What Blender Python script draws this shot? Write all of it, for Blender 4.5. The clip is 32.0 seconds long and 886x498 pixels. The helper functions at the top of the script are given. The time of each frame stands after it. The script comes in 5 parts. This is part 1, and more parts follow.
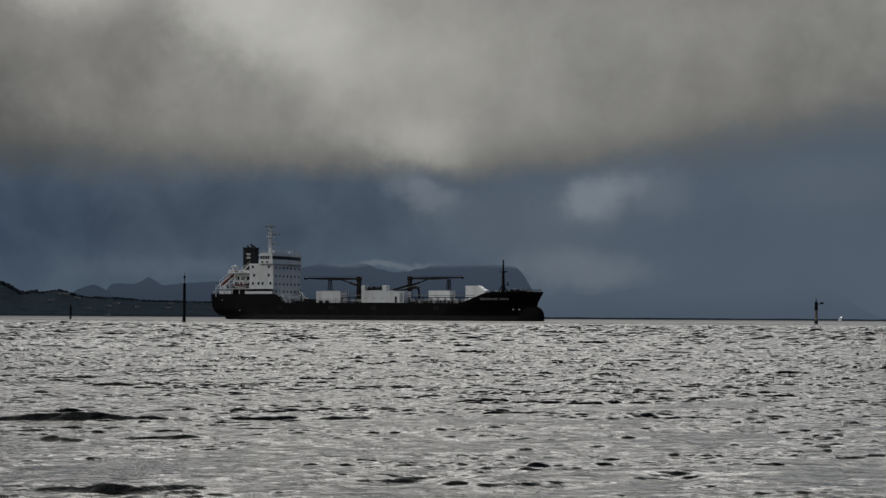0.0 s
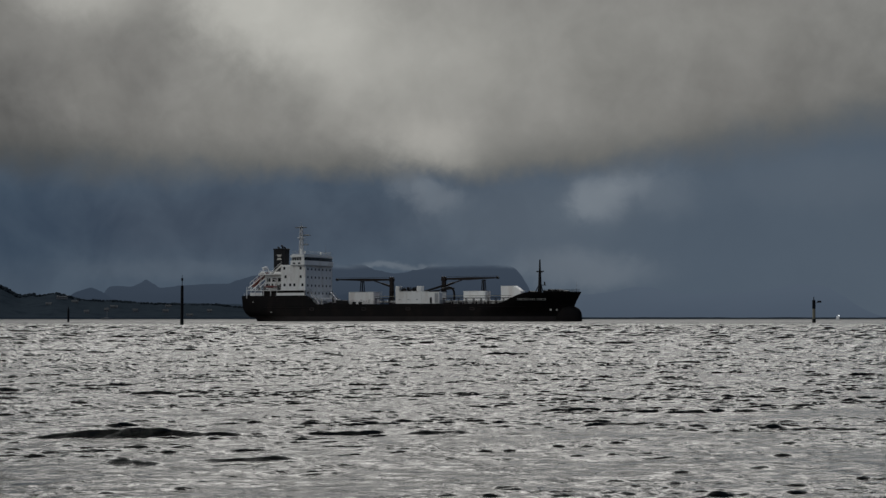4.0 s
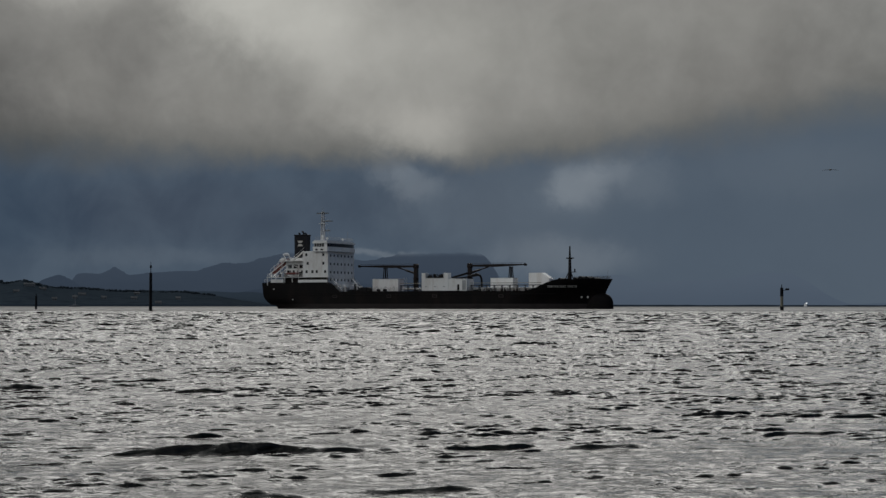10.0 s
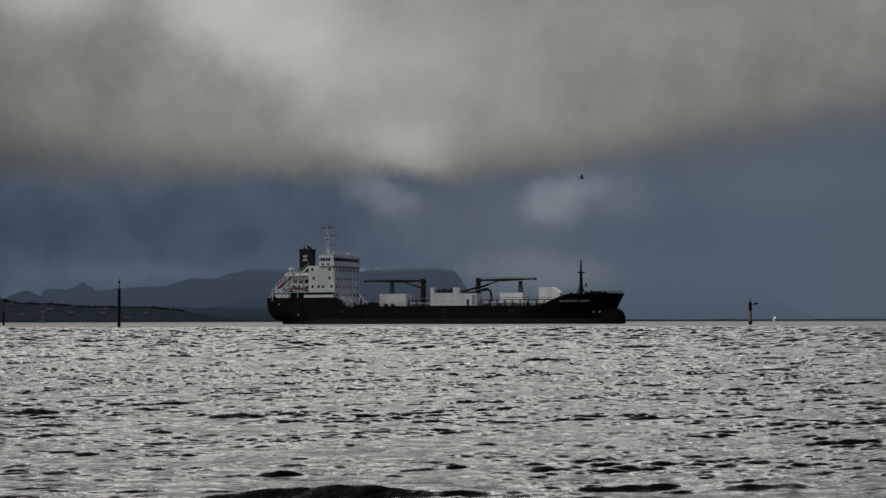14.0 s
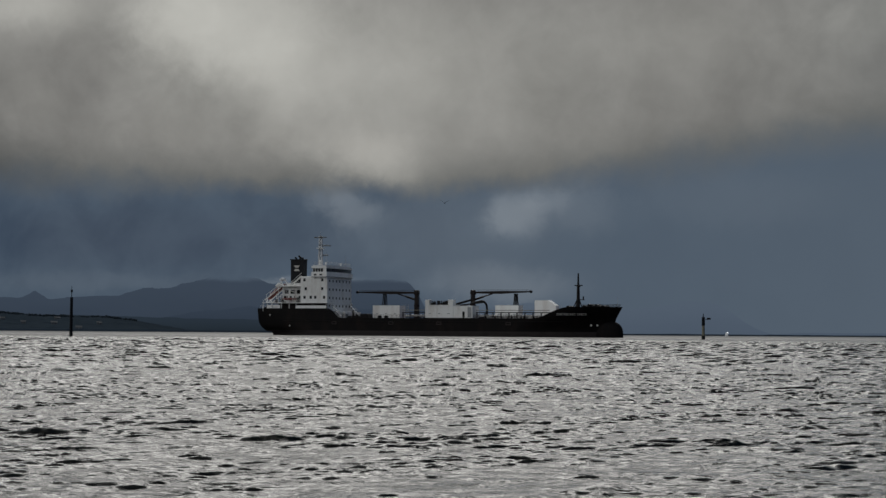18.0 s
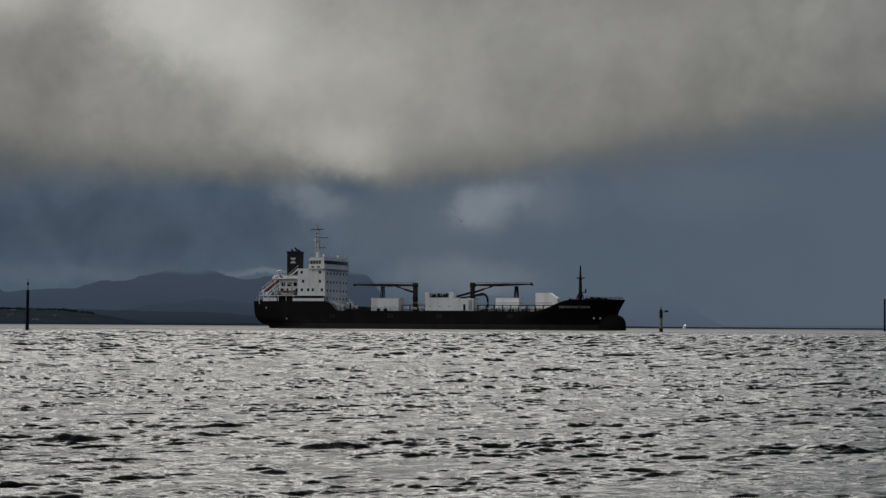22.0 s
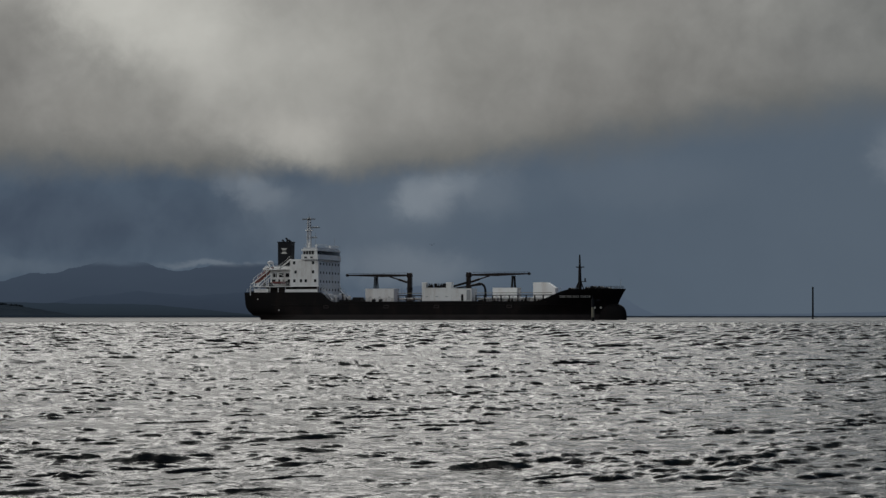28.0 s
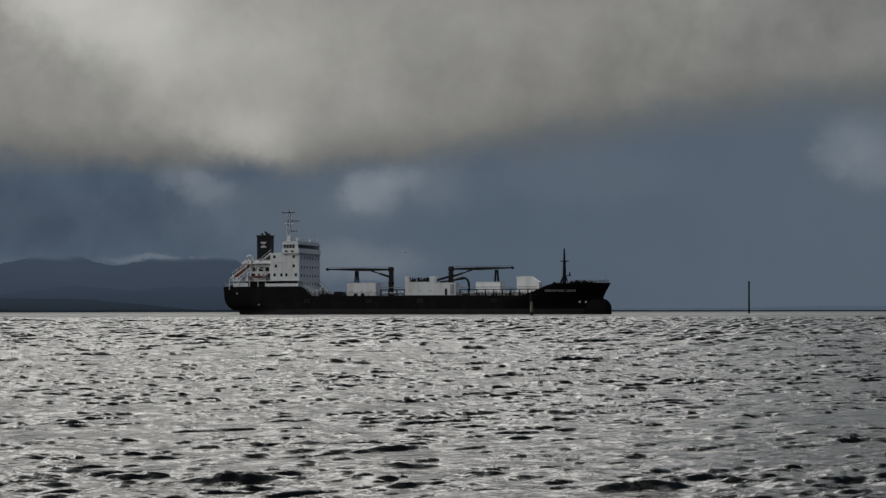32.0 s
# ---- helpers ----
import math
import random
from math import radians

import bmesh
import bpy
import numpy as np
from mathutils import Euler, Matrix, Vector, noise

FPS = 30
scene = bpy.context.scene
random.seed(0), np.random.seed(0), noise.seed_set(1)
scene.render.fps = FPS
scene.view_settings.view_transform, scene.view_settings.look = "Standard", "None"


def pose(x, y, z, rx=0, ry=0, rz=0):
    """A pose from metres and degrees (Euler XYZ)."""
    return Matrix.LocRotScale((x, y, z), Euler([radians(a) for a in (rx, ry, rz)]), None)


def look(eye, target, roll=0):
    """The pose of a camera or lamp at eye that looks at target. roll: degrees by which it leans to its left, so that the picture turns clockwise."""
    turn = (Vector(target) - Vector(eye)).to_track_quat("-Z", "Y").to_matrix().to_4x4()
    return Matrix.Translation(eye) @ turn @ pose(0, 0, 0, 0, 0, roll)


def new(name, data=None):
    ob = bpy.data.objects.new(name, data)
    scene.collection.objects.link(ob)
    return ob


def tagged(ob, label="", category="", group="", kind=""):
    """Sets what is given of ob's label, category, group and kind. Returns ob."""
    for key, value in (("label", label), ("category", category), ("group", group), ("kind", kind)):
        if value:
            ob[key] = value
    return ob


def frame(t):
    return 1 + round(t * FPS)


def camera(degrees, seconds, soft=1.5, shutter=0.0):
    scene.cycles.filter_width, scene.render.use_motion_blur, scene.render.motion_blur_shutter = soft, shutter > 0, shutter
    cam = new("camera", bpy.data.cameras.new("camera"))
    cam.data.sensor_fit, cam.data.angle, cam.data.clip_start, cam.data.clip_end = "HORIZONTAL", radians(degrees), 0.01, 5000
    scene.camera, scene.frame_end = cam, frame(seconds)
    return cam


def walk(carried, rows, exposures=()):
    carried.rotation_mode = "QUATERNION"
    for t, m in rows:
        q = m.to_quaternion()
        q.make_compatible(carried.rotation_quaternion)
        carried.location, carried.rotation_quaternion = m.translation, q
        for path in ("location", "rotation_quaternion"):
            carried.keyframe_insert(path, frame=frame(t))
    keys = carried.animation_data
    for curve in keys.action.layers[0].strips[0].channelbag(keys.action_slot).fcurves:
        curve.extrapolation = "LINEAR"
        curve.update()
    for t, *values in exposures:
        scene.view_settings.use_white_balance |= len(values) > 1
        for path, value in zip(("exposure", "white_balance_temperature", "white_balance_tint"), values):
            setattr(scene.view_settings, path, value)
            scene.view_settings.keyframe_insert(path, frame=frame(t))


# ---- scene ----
SECONDS = 32.0
EYE = 0.95
cam = camera(31.29, SECONDS, soft=1.42)


def view(t, turn, tilt, lean):
    """A row of the walk: seconds, turn to the right, tilt up, lean of the picture (degrees)."""
    return t, pose(0, 0, EYE, 90 + tilt, 0, -turn) @ pose(0, 0, 0, 0, 0, lean)


walk(cam, [
    view(0, 0.001, 2.485, 0.360), view(0.5, 0.083, 2.436, 0.445), view(1, 0.160, 2.488, 0.399), view(1.5, 0.197, 2.457, 0.318),
    view(2, 0.150, 2.490, 0.378), view(2.5, 0.040, 2.344, 0.292), view(3, 0.009, 2.499, 0.067), view(3.5, 0.059, 2.503, 0.008),
    view(5.5, 0.181, 2.601, 0.036), view(6, 0.141, 2.668, 0.055), view(6.5, 0.336, 2.822, 0.033), view(7, 0.531, 2.919, 0.005),
    view(7.5, 0.546, 2.775, -0.019), view(8, 0.557, 2.806, -0.120), view(8.5, 0.493, 2.683, -0.216), view(9, 0.526, 2.413, -0.148),
    view(9.5, 1.056, 2.002, 0.053), view(10, 1.196, 2.057, 0.028), view(10.5, 1.434, 2.346, -0.125), view(11, 1.466, 2.330, -0.209),
    view(11.5, 1.379, 2.393, -0.344), view(12, 1.225, 2.366, -0.510), view(12.5, 1.230, 2.476, -0.408), view(13, 1.411, 2.514, -0.246),
    view(13.5, 1.861, 2.594, -0.096), view(14, 2.299, 2.601, -0.109), view(14.5, 2.525, 2.680, 0.017), view(16.5, 3.370, 2.597, 0.075),
    view(17, 3.505, 2.766, 0.257), view(17.5, 3.704, 2.909, 0.354), view(18, 3.924, 3.049, 0.431), view(18.5, 3.998, 3.028, 0.375),
    view(19, 4.078, 2.887, 0.362), view(19.5, 4.310, 2.815, 0.365), view(20, 4.594, 2.962, 0.394), view(20.5, 4.841, 3.074, 0.439),
    view(21, 5.053, 3.032, 0.421), view(21.5, 5.177, 2.914, 0.422), view(22, 5.422, 2.794, 0.393), view(22.5, 5.831, 2.758, 0.259),
    view(23, 6.133, 2.666, 0.199), view(23.5, 6.357, 2.616, 0.197), view(24, 6.714, 2.453, 0.122), view(24.5, 7.111, 2.350, 0.134),
    view(26.5, 7.792, 2.501, 0.046), view(27, 7.866, 2.354, 0.023), view(27.5, 7.792, 2.439, 0.087), view(28, 7.873, 2.454, -0.008),
    view(28.5, 8.004, 2.393, -0.046), view(29, 8.362, 2.292, -0.083), view(29.5, 8.582, 2.104, -0.079), view(30, 8.794, 2.063, -0.019),
    view(30.5, 9.090, 2.097, -0.010), view(31, 9.495, 2.168, 0.054), view(31.5, 9.811, 2.177, 0.001), view(32, 10.083, 2.251, -0.067),
], exposures=[(0.0, -0.08), (10.0, -0.07), (19.0, 0.0), (28.0, 0.04), (32.0, 0.05)])

# ---- world, sun ----
GLOW = (0.14, 0.145, 0.14)
THIN = (0.725, 0.733, 0.725)
world = bpy.data.worlds.new("overcast")
scene.world = world
world.use_nodes = True
SUN_AZ, SUN_EL = radians(2.5), radians(27)


class Nodes:
    """Short hand for building node trees."""

    def __init__(self, tree):
        self.t = tree
        tree.nodes.clear()

    def n(self, kind):
        return self.t.nodes.new(kind)

    def put(self, socket, value):
        if isinstance(value, bpy.types.NodeSocket):
            self.t.links.new(value, socket)
        elif value is not None:
            socket.default_value = value

    def m(self, op, a, b=None, c=None, clamp=False):
        node = self.n("ShaderNodeMath")
        node.operation, node.use_clamp = op, clamp
        for s, v in zip(node.inputs, (a, b, c)):
            self.put(s, v)
        return node.outputs[0]

    def ramp(self, x, lo, hi, to_lo=0.0, to_hi=1.0):
        node = self.n("ShaderNodeMapRange")
        node.interpolation_type = "SMOOTHSTEP"
        for s, v in zip(node.inputs, (x, lo, hi, to_lo, to_hi)):
            self.put(s, v)
        return node.outputs[0]

    def noise(self, vec, scale, detail=3.0, rough=0.5, warp=0.0):
        node = self.n("ShaderNodeTexNoise")
        self.put(node.inputs["Vector"], vec)
        node.inputs["Scale"].default_value = scale
        node.inputs["Detail"].default_value = detail
        node.inputs["Roughness"].default_value = rough
        node.inputs["Distortion"].default_value = warp
        return node.outputs["Fac"]

    def mix(self, f, a, b):
        node = self.n("ShaderNodeMix")
        node.data_type = "RGBA"
        self.put(node.inputs[0], f)
        self.put(node.inputs[6], a)
        self.put(node.inputs[7], b)
        return node.outputs[2]

    def scaled(self, vec, x, y, z):
        node = self.n("ShaderNodeVectorMath")
        node.operation = "MULTIPLY"
        self.put(node.inputs[0], vec)
        node.inputs[1].default_value = (x, y, z)
        return node.outputs[0]

    def xyz(self, x, y, z):
        node = self.n("ShaderNodeCombineXYZ")
        for s, v in zip(node.inputs, (x, y, z)):
            self.put(s, v)
        return node.outputs[0]

    def add_rgb(self, a, f, rgb):
        """a + f * rgb"""
        node = self.n("ShaderNodeVectorMath")
        node.operation = "SCALE"
        node.inputs[0].default_value = rgb
        self.put(node.inputs["Scale"], f)
        plus = self.n("ShaderNodeVectorMath")
        self.put(plus.inputs[0], a)
        self.put(plus.inputs[1], node.outputs[0])
        return plus.outputs[0]


w = Nodes(world.node_tree)
sky = w.n("ShaderNodeTexSky")
sky.sky_type, sky.sun_disc, sky.sun_elevation, sky.sun_rotation = "NISHITA", False, SUN_EL, SUN_AZ
wdir = w.n("ShaderNodeTexCoord").outputs["Generated"]
wz = w.n("ShaderNodeSeparateXYZ")
w.put(wz.inputs[0], wdir)
cover = w.ramp(w.noise(w.scaled(wdir, 1, 1, 2.2), 2.3, 5, 0.55, 0.4), 0.32, 0.68)
high = w.ramp(wz.outputs[2], 0.02, 0.6)
veil = w.n("ShaderNodeVectorMath")
veil.operation = "DOT_PRODUCT"
w.put(veil.inputs[0], wdir)
veil.inputs[1].default_value = (math.sin(SUN_AZ) * math.cos(SUN_EL), math.cos(SUN_AZ) * math.cos(SUN_EL), math.sin(SUN_EL))
# the overcast: thin ahead where the sun stands behind it, thicker behind the shore
west_fill = w.n("ShaderNodeVectorMath")
west_fill.operation = "DOT_PRODUCT"
w.put(west_fill.inputs[0], wdir)
west_fill.inputs[1].default_value = (-0.94, -0.34, 0.0)
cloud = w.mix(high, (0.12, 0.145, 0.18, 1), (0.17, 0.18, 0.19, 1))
# bright lobe added in the unseen western sky to light the ship's side
cloud = w.add_rgb(cloud, w.ramp(west_fill.outputs["Value"], 0.0, 0.92), (0.68, 0.68, 0.66))
# raised above the view to brighten the water, faded right for the ship's front
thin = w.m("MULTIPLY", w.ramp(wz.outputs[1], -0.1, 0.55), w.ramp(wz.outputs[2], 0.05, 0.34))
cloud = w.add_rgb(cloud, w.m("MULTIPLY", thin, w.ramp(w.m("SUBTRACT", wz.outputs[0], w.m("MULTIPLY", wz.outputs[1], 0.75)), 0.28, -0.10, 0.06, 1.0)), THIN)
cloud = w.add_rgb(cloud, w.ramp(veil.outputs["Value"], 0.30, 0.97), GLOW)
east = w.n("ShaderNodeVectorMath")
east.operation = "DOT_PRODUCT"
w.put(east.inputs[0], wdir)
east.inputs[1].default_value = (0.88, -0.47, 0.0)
# unseen eastern sky darkened to shade the ship's front
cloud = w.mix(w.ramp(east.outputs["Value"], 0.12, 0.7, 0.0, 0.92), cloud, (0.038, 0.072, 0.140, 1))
cloud = w.mix(w.m("MULTIPLY", cover, 0.16), cloud, (0.16, 0.17, 0.18, 1))
blue = w.n("ShaderNodeVectorMath")
blue.operation = "SCALE"
w.put(blue.inputs[0], sky.outputs[0])
blue.inputs["Scale"].default_value = 0.06
back = w.n("ShaderNodeBackground")
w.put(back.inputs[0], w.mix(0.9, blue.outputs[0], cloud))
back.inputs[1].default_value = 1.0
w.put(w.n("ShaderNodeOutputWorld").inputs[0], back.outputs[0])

sun = new("sun", bpy.data.lights.new("sun", "SUN"))
sun.data.energy, sun.data.angle, sun.data.color = 1.04, radians(38), (1.0, 0.97, 0.92)
sun.matrix_world = look((0, 0, 0), (-math.sin(SUN_AZ) * math.cos(SUN_EL), -math.cos(SUN_AZ) * math.cos(SUN_EL), -math.sin(SUN_EL)))


# ---- materials ----
def paint(name, rgb, rough=0.5, metal=0.0, stain=None, amount=0.3, scale=1.0, stretch=(1, 1, 1), bump=0.0, spec=0.5):
    """A surface with broad stains and fine grain, in metres of the thing's own space."""
    m = bpy.data.materials.new(name)
    m.use_nodes = True
    g = Nodes(m.node_tree)
    pos = g.scaled(g.n("ShaderNodeTexCoord").outputs["Object"], *stretch)
    big = g.noise(pos, 0.35 * scale, 4, 0.6, 0.3)
    fine = g.noise(pos, 3.5 * scale, 5, 0.65)
    base = (*rgb, 1)
    dark = (*(stain or [c * 0.55 for c in rgb]), 1)
    f = g.m("MULTIPLY", g.ramp(g.m("ADD", g.m("MULTIPLY", big, 0.65), g.m("MULTIPLY", fine, 0.35)), 0.45, 0.68), amount)
    col = g.mix(f, base, dark)
    col = g.mix(g.m("MULTIPLY", fine, 0.18), col, tuple(min(1, c * 1.35) for c in rgb) + (1,))
    b = g.n("ShaderNodeBsdfPrincipled")
    g.put(b.inputs["Base Color"], col)
    g.put(b.inputs["Roughness"], g.m("ADD", rough - 0.06, g.m("MULTIPLY", fine, 0.14)))
    b.inputs["Metallic"].default_value = metal
    b.inputs["Specular IOR Level"].default_value = spec
    if bump:
        bn = g.n("ShaderNodeBump")
        bn.inputs["Strength"].default_value = bump
        bn.inputs["Distance"].default_value = 0.05
        g.put(bn.inputs["Height"], fine)
        g.put(b.inputs["Normal"], bn.outputs[0])
    g.put(g.n("ShaderNodeOutputMaterial").inputs[0], b.outputs[0])
    return m


HULL = paint("hull_black", (0.0040, 0.0034, 0.0036), 0.6, stain=(0.016, 0.010, 0.0085), amount=0.7, scale=0.8, stretch=(1, 1, 0.35), bump=0.2, spec=0.12)
BOOT = paint("boot_topping", (0.030, 0.025, 0.024), 0.7, stain=(0.012, 0.009, 0.008), amount=0.8, scale=1.2, stretch=(0.5, 1, 1), bump=0.3, spec=0.15)
WHITE = paint("ship_white", (0.78, 0.78, 0.76), 0.45, stain=(0.36, 0.28, 0.21), amount=0.45, scale=0.9, stretch=(1.4, 1.4, 0.3))
DECK = paint("deck_paint", (0.10, 0.045, 0.035), 0.75, stain=(0.05, 0.03, 0.025), amount=0.5)
CRANE = paint("crane_red_brown", (0.011, 0.0065, 0.006), 0.55, stain=(0.006, 0.004, 0.004), amount=0.5, spec=0.2)
BLACK = paint("black_steel", (0.006, 0.006, 0.007), 0.5, stain=(0.014, 0.009, 0.008), amount=0.4, spec=0.15)
FUNNEL = paint("funnel_black", (0.007, 0.008, 0.011), 0.5, stain=(0.004, 0.004, 0.004), amount=0.6, spec=0.15)
MASTDARK = paint("mast_dark_grey", (0.10, 0.11, 0.12), 0.5, amount=0.4)
GREYSTEEL = paint("galvanised_grey", (0.30, 0.31, 0.32), 0.5, metal=0.3, amount=0.4)
# worn steel of fittings; also paints shade onto two house walls
WORN_AND_SHADE = paint("worn_and_shade_steel", (0.045, 0.036, 0.034), 0.6, amount=0.5, spec=0.2)
MASTGREY = paint("mast_grey", (0.50, 0.51, 0.53), 0.5, amount=0.4)
GLASS = paint("dark_window_glass", (0.008, 0.010, 0.013), 0.15, amount=0.1, spec=0.25)
ORANGE = paint("lifeboat_orange", (0.13, 0.024, 0.018), 0.5, amount=0.35)
LETTER = paint("lettering_white", (0.50, 0.49, 0.46), 0.6, stain=(0.12, 0.1, 0.09), amount=0.6)
PILE = paint("pile_dark", (0.008, 0.009, 0.012), 0.8, amount=0.5, scale=3, bump=0.3, spec=0.15)
PILE_WET = paint("pile_wet_weed", (0.006, 0.007, 0.006), 0.5, amount=0.6, scale=4, bump=0.5, spec=0.2)
YELLOW = paint("marker_yellow", (0.17, 0.158, 0.115), 0.6, stain=(0.11, 0.10, 0.08), amount=0.5, scale=3)
BIRD = paint("gull_dark_grey", (0.11, 0.11, 0.115), 0.8, amount=0.3, scale=10)
# distance haze is mixed into these hill, bush and house base colours
HILL = paint("hazed_hill_bush_and_pasture", (0.036, 0.048, 0.060), 0.95, stain=(0.021, 0.030, 0.040), amount=1.0, scale=0.10, spec=0.0)
WOOD = paint("hazed_bush_leaves", (0.029, 0.038, 0.046), 0.95, amount=0.7, scale=0.3, spec=0.0)
HOUSEWALL = paint("house_wall_pale", (0.13, 0.14, 0.15), 0.8, amount=0.2)
HOUSEROOF = paint("house_roof_grey", (0.12, 0.13, 0.14), 0.7, amount=0.3)
# much dimmer than BOATWHITE
YACHTPALE = paint("dim_gelcoat", (0.22, 0.23, 0.24), 0.4, amount=0.2)
BOATWHITE = paint("boat_white", (0.8, 0.8, 0.79), 0.3, amount=0.1)


def lamp_material():
    m = bpy.data.materials.new("searchlight_glow")
    m.use_nodes = True
    g = Nodes(m.node_tree)
    e = g.n("ShaderNodeEmission")
    e.inputs[0].default_value = (0.92, 0.96, 1.0, 1)
    e.inputs[1].default_value = 1.0
    g.put(g.n("ShaderNodeOutputMaterial").inputs[0], e.outputs[0])
    m.cycles.emission_sampling = "NONE"
    return m


LAMP = lamp_material()


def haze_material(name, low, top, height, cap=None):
    """Far land, blue with distance: emission colours paint in the air's scattered light."""
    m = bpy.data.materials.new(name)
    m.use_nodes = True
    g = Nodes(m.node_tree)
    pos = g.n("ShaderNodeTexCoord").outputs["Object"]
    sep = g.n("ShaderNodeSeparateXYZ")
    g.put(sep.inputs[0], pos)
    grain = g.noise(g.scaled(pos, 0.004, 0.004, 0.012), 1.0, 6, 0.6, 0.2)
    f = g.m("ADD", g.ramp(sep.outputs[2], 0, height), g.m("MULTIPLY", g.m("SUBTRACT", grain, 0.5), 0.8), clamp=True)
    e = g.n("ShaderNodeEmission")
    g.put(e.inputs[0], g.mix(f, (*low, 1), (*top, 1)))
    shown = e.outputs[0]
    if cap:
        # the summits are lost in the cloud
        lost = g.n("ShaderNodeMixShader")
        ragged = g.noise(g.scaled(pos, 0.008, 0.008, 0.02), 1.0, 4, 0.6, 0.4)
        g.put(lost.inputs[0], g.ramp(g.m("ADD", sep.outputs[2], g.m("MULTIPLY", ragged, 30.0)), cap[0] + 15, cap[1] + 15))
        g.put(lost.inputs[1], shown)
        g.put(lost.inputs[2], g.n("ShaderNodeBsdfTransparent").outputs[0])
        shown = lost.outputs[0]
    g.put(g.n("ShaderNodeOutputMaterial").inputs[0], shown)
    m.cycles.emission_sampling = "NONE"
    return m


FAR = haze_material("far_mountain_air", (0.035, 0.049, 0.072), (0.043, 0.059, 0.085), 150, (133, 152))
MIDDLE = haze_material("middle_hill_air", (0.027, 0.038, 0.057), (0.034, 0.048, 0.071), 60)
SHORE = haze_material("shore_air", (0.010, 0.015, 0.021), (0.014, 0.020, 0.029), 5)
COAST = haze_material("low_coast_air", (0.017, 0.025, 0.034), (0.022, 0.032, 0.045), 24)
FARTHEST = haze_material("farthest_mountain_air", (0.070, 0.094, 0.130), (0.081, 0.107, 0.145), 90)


class SkyNodes(Nodes):
    """Node tree of a sky layer, in degrees of azimuth and height, with slightly ragged coordinates for soft forms."""

    def __init__(self, tree, wander, lift):
        self.t = tree
        tree.nodes.clear()
        sep = self.n("ShaderNodeSeparateXYZ")
        self.put(sep.inputs[0], self.n("ShaderNodeTexCoord").outputs["Object"])
        x, y, z = sep.outputs
        az = self.az = self.m("MULTIPLY", self.m("ARCTAN2", x, y), 57.2958)
        flat = self.m("SQRT", self.m("ADD", self.m("MULTIPLY", x, x), self.m("MULTIPLY", y, y)))
        el = self.el = self.m("MULTIPLY", self.m("ARCTAN2", z, flat), 57.2958)
        self.wide = self.noise(self.at(0.9, 0.0), 0.16, 2, 0.5, 0.2)
        self.mid = self.noise(self.at(0.9, 0.0), 0.45, 4, 0.55, 0.3)
        self.fine = self.noise(self.at(1.2, 3.0), 1.3, 5, 0.55, 0.3)
        rag = self.noise(self.at(1.0, 11.0), 1.6, 6, 0.62, 0.5)
        lifted = self.noise(self.at(1.0, 7.0), 0.6, 4, 0.55, 0.2)
        self.azw = self.sway(self.sway(az, self.mid, wander), rag, wander * 0.6)
        self.elw = self.sway(self.sway(el, lifted, lift), rag, lift * 0.5)

    def at(self, stretch, layer):
        return self.xyz(self.az, self.m("MULTIPLY", self.el, stretch), layer)

    def sway(self, value, by, much):
        return self.m("ADD", value, self.m("MULTIPLY", self.m("SUBTRACT", by, 0.5), much))

    def blob(self, a, e, sa, se, hard=1.6):
        u = self.m("DIVIDE", self.m("SUBTRACT", self.azw, a), sa)
        v = self.m("DIVIDE", self.m("SUBTRACT", self.elw, e), se)
        q = self.m("ADD", self.m("MULTIPLY", u, u), self.m("MULTIPLY", v, v))
        return self.m("EXPONENT", self.m("MULTIPLY", self.m("POWER", q, hard), -1.0))

    def glow(self, colour, cover):
        """Emission where the cover is, melting into the overcast above and beside the patch of sky."""
        e = self.n("ShaderNodeEmission")
        self.put(e.inputs[0], colour)
        fade = self.m("MULTIPLY", self.ramp(self.el, 15.0, 24.0, 1.0, 0.0), self.ramp(self.m("ABSOLUTE", self.m("SUBTRACT", self.az, 5.0)), 38.0, 50.0, 1.0, 0.0))
        mixer = self.n("ShaderNodeMixShader")
        self.put(mixer.inputs[0], fade if cover is None else self.m("MULTIPLY", fade, cover))
        self.put(mixer.inputs[1], self.n("ShaderNodeBsdfTransparent").outputs[0])
        self.put(mixer.inputs[2], e.outputs[0])
        self.put(self.n("ShaderNodeOutputMaterial").inputs[0], mixer.outputs[0])


def low_sky_material():
    """Slate-blue rain sky with a few pale broken clouds."""
    m = bpy.data.materials.new("slate_sky")
    m.use_nodes = True
    g = SkyNodes(m.node_tree, 1.5, 0.9)
    low = g.mix(g.ramp(g.mid, 0.3, 0.7), (0.060, 0.084, 0.118, 1), (0.074, 0.102, 0.139, 1))
    low = g.mix(g.ramp(g.az, -2.0, 8.0, 0.0, 0.75), low, (0.084, 0.112, 0.148, 1))
    low = g.mix(g.ramp(g.az, 8.0, 24.0, 0.0, 0.5), low, (0.098, 0.125, 0.157, 1))
    low = g.add_rgb(low, g.blob(-9.0, 3.4, 7.0, 1.2), (-0.009, -0.014, -0.017))
    for a, e, sa, se, k in SKY_LOW:
        low = g.add_rgb(low, g.blob(a, e, sa, se), (0.98 * k, 1.0 * k, 0.98 * k))
    g.glow(low, None)
    m.cycles.emission_sampling = "NONE"
    return m


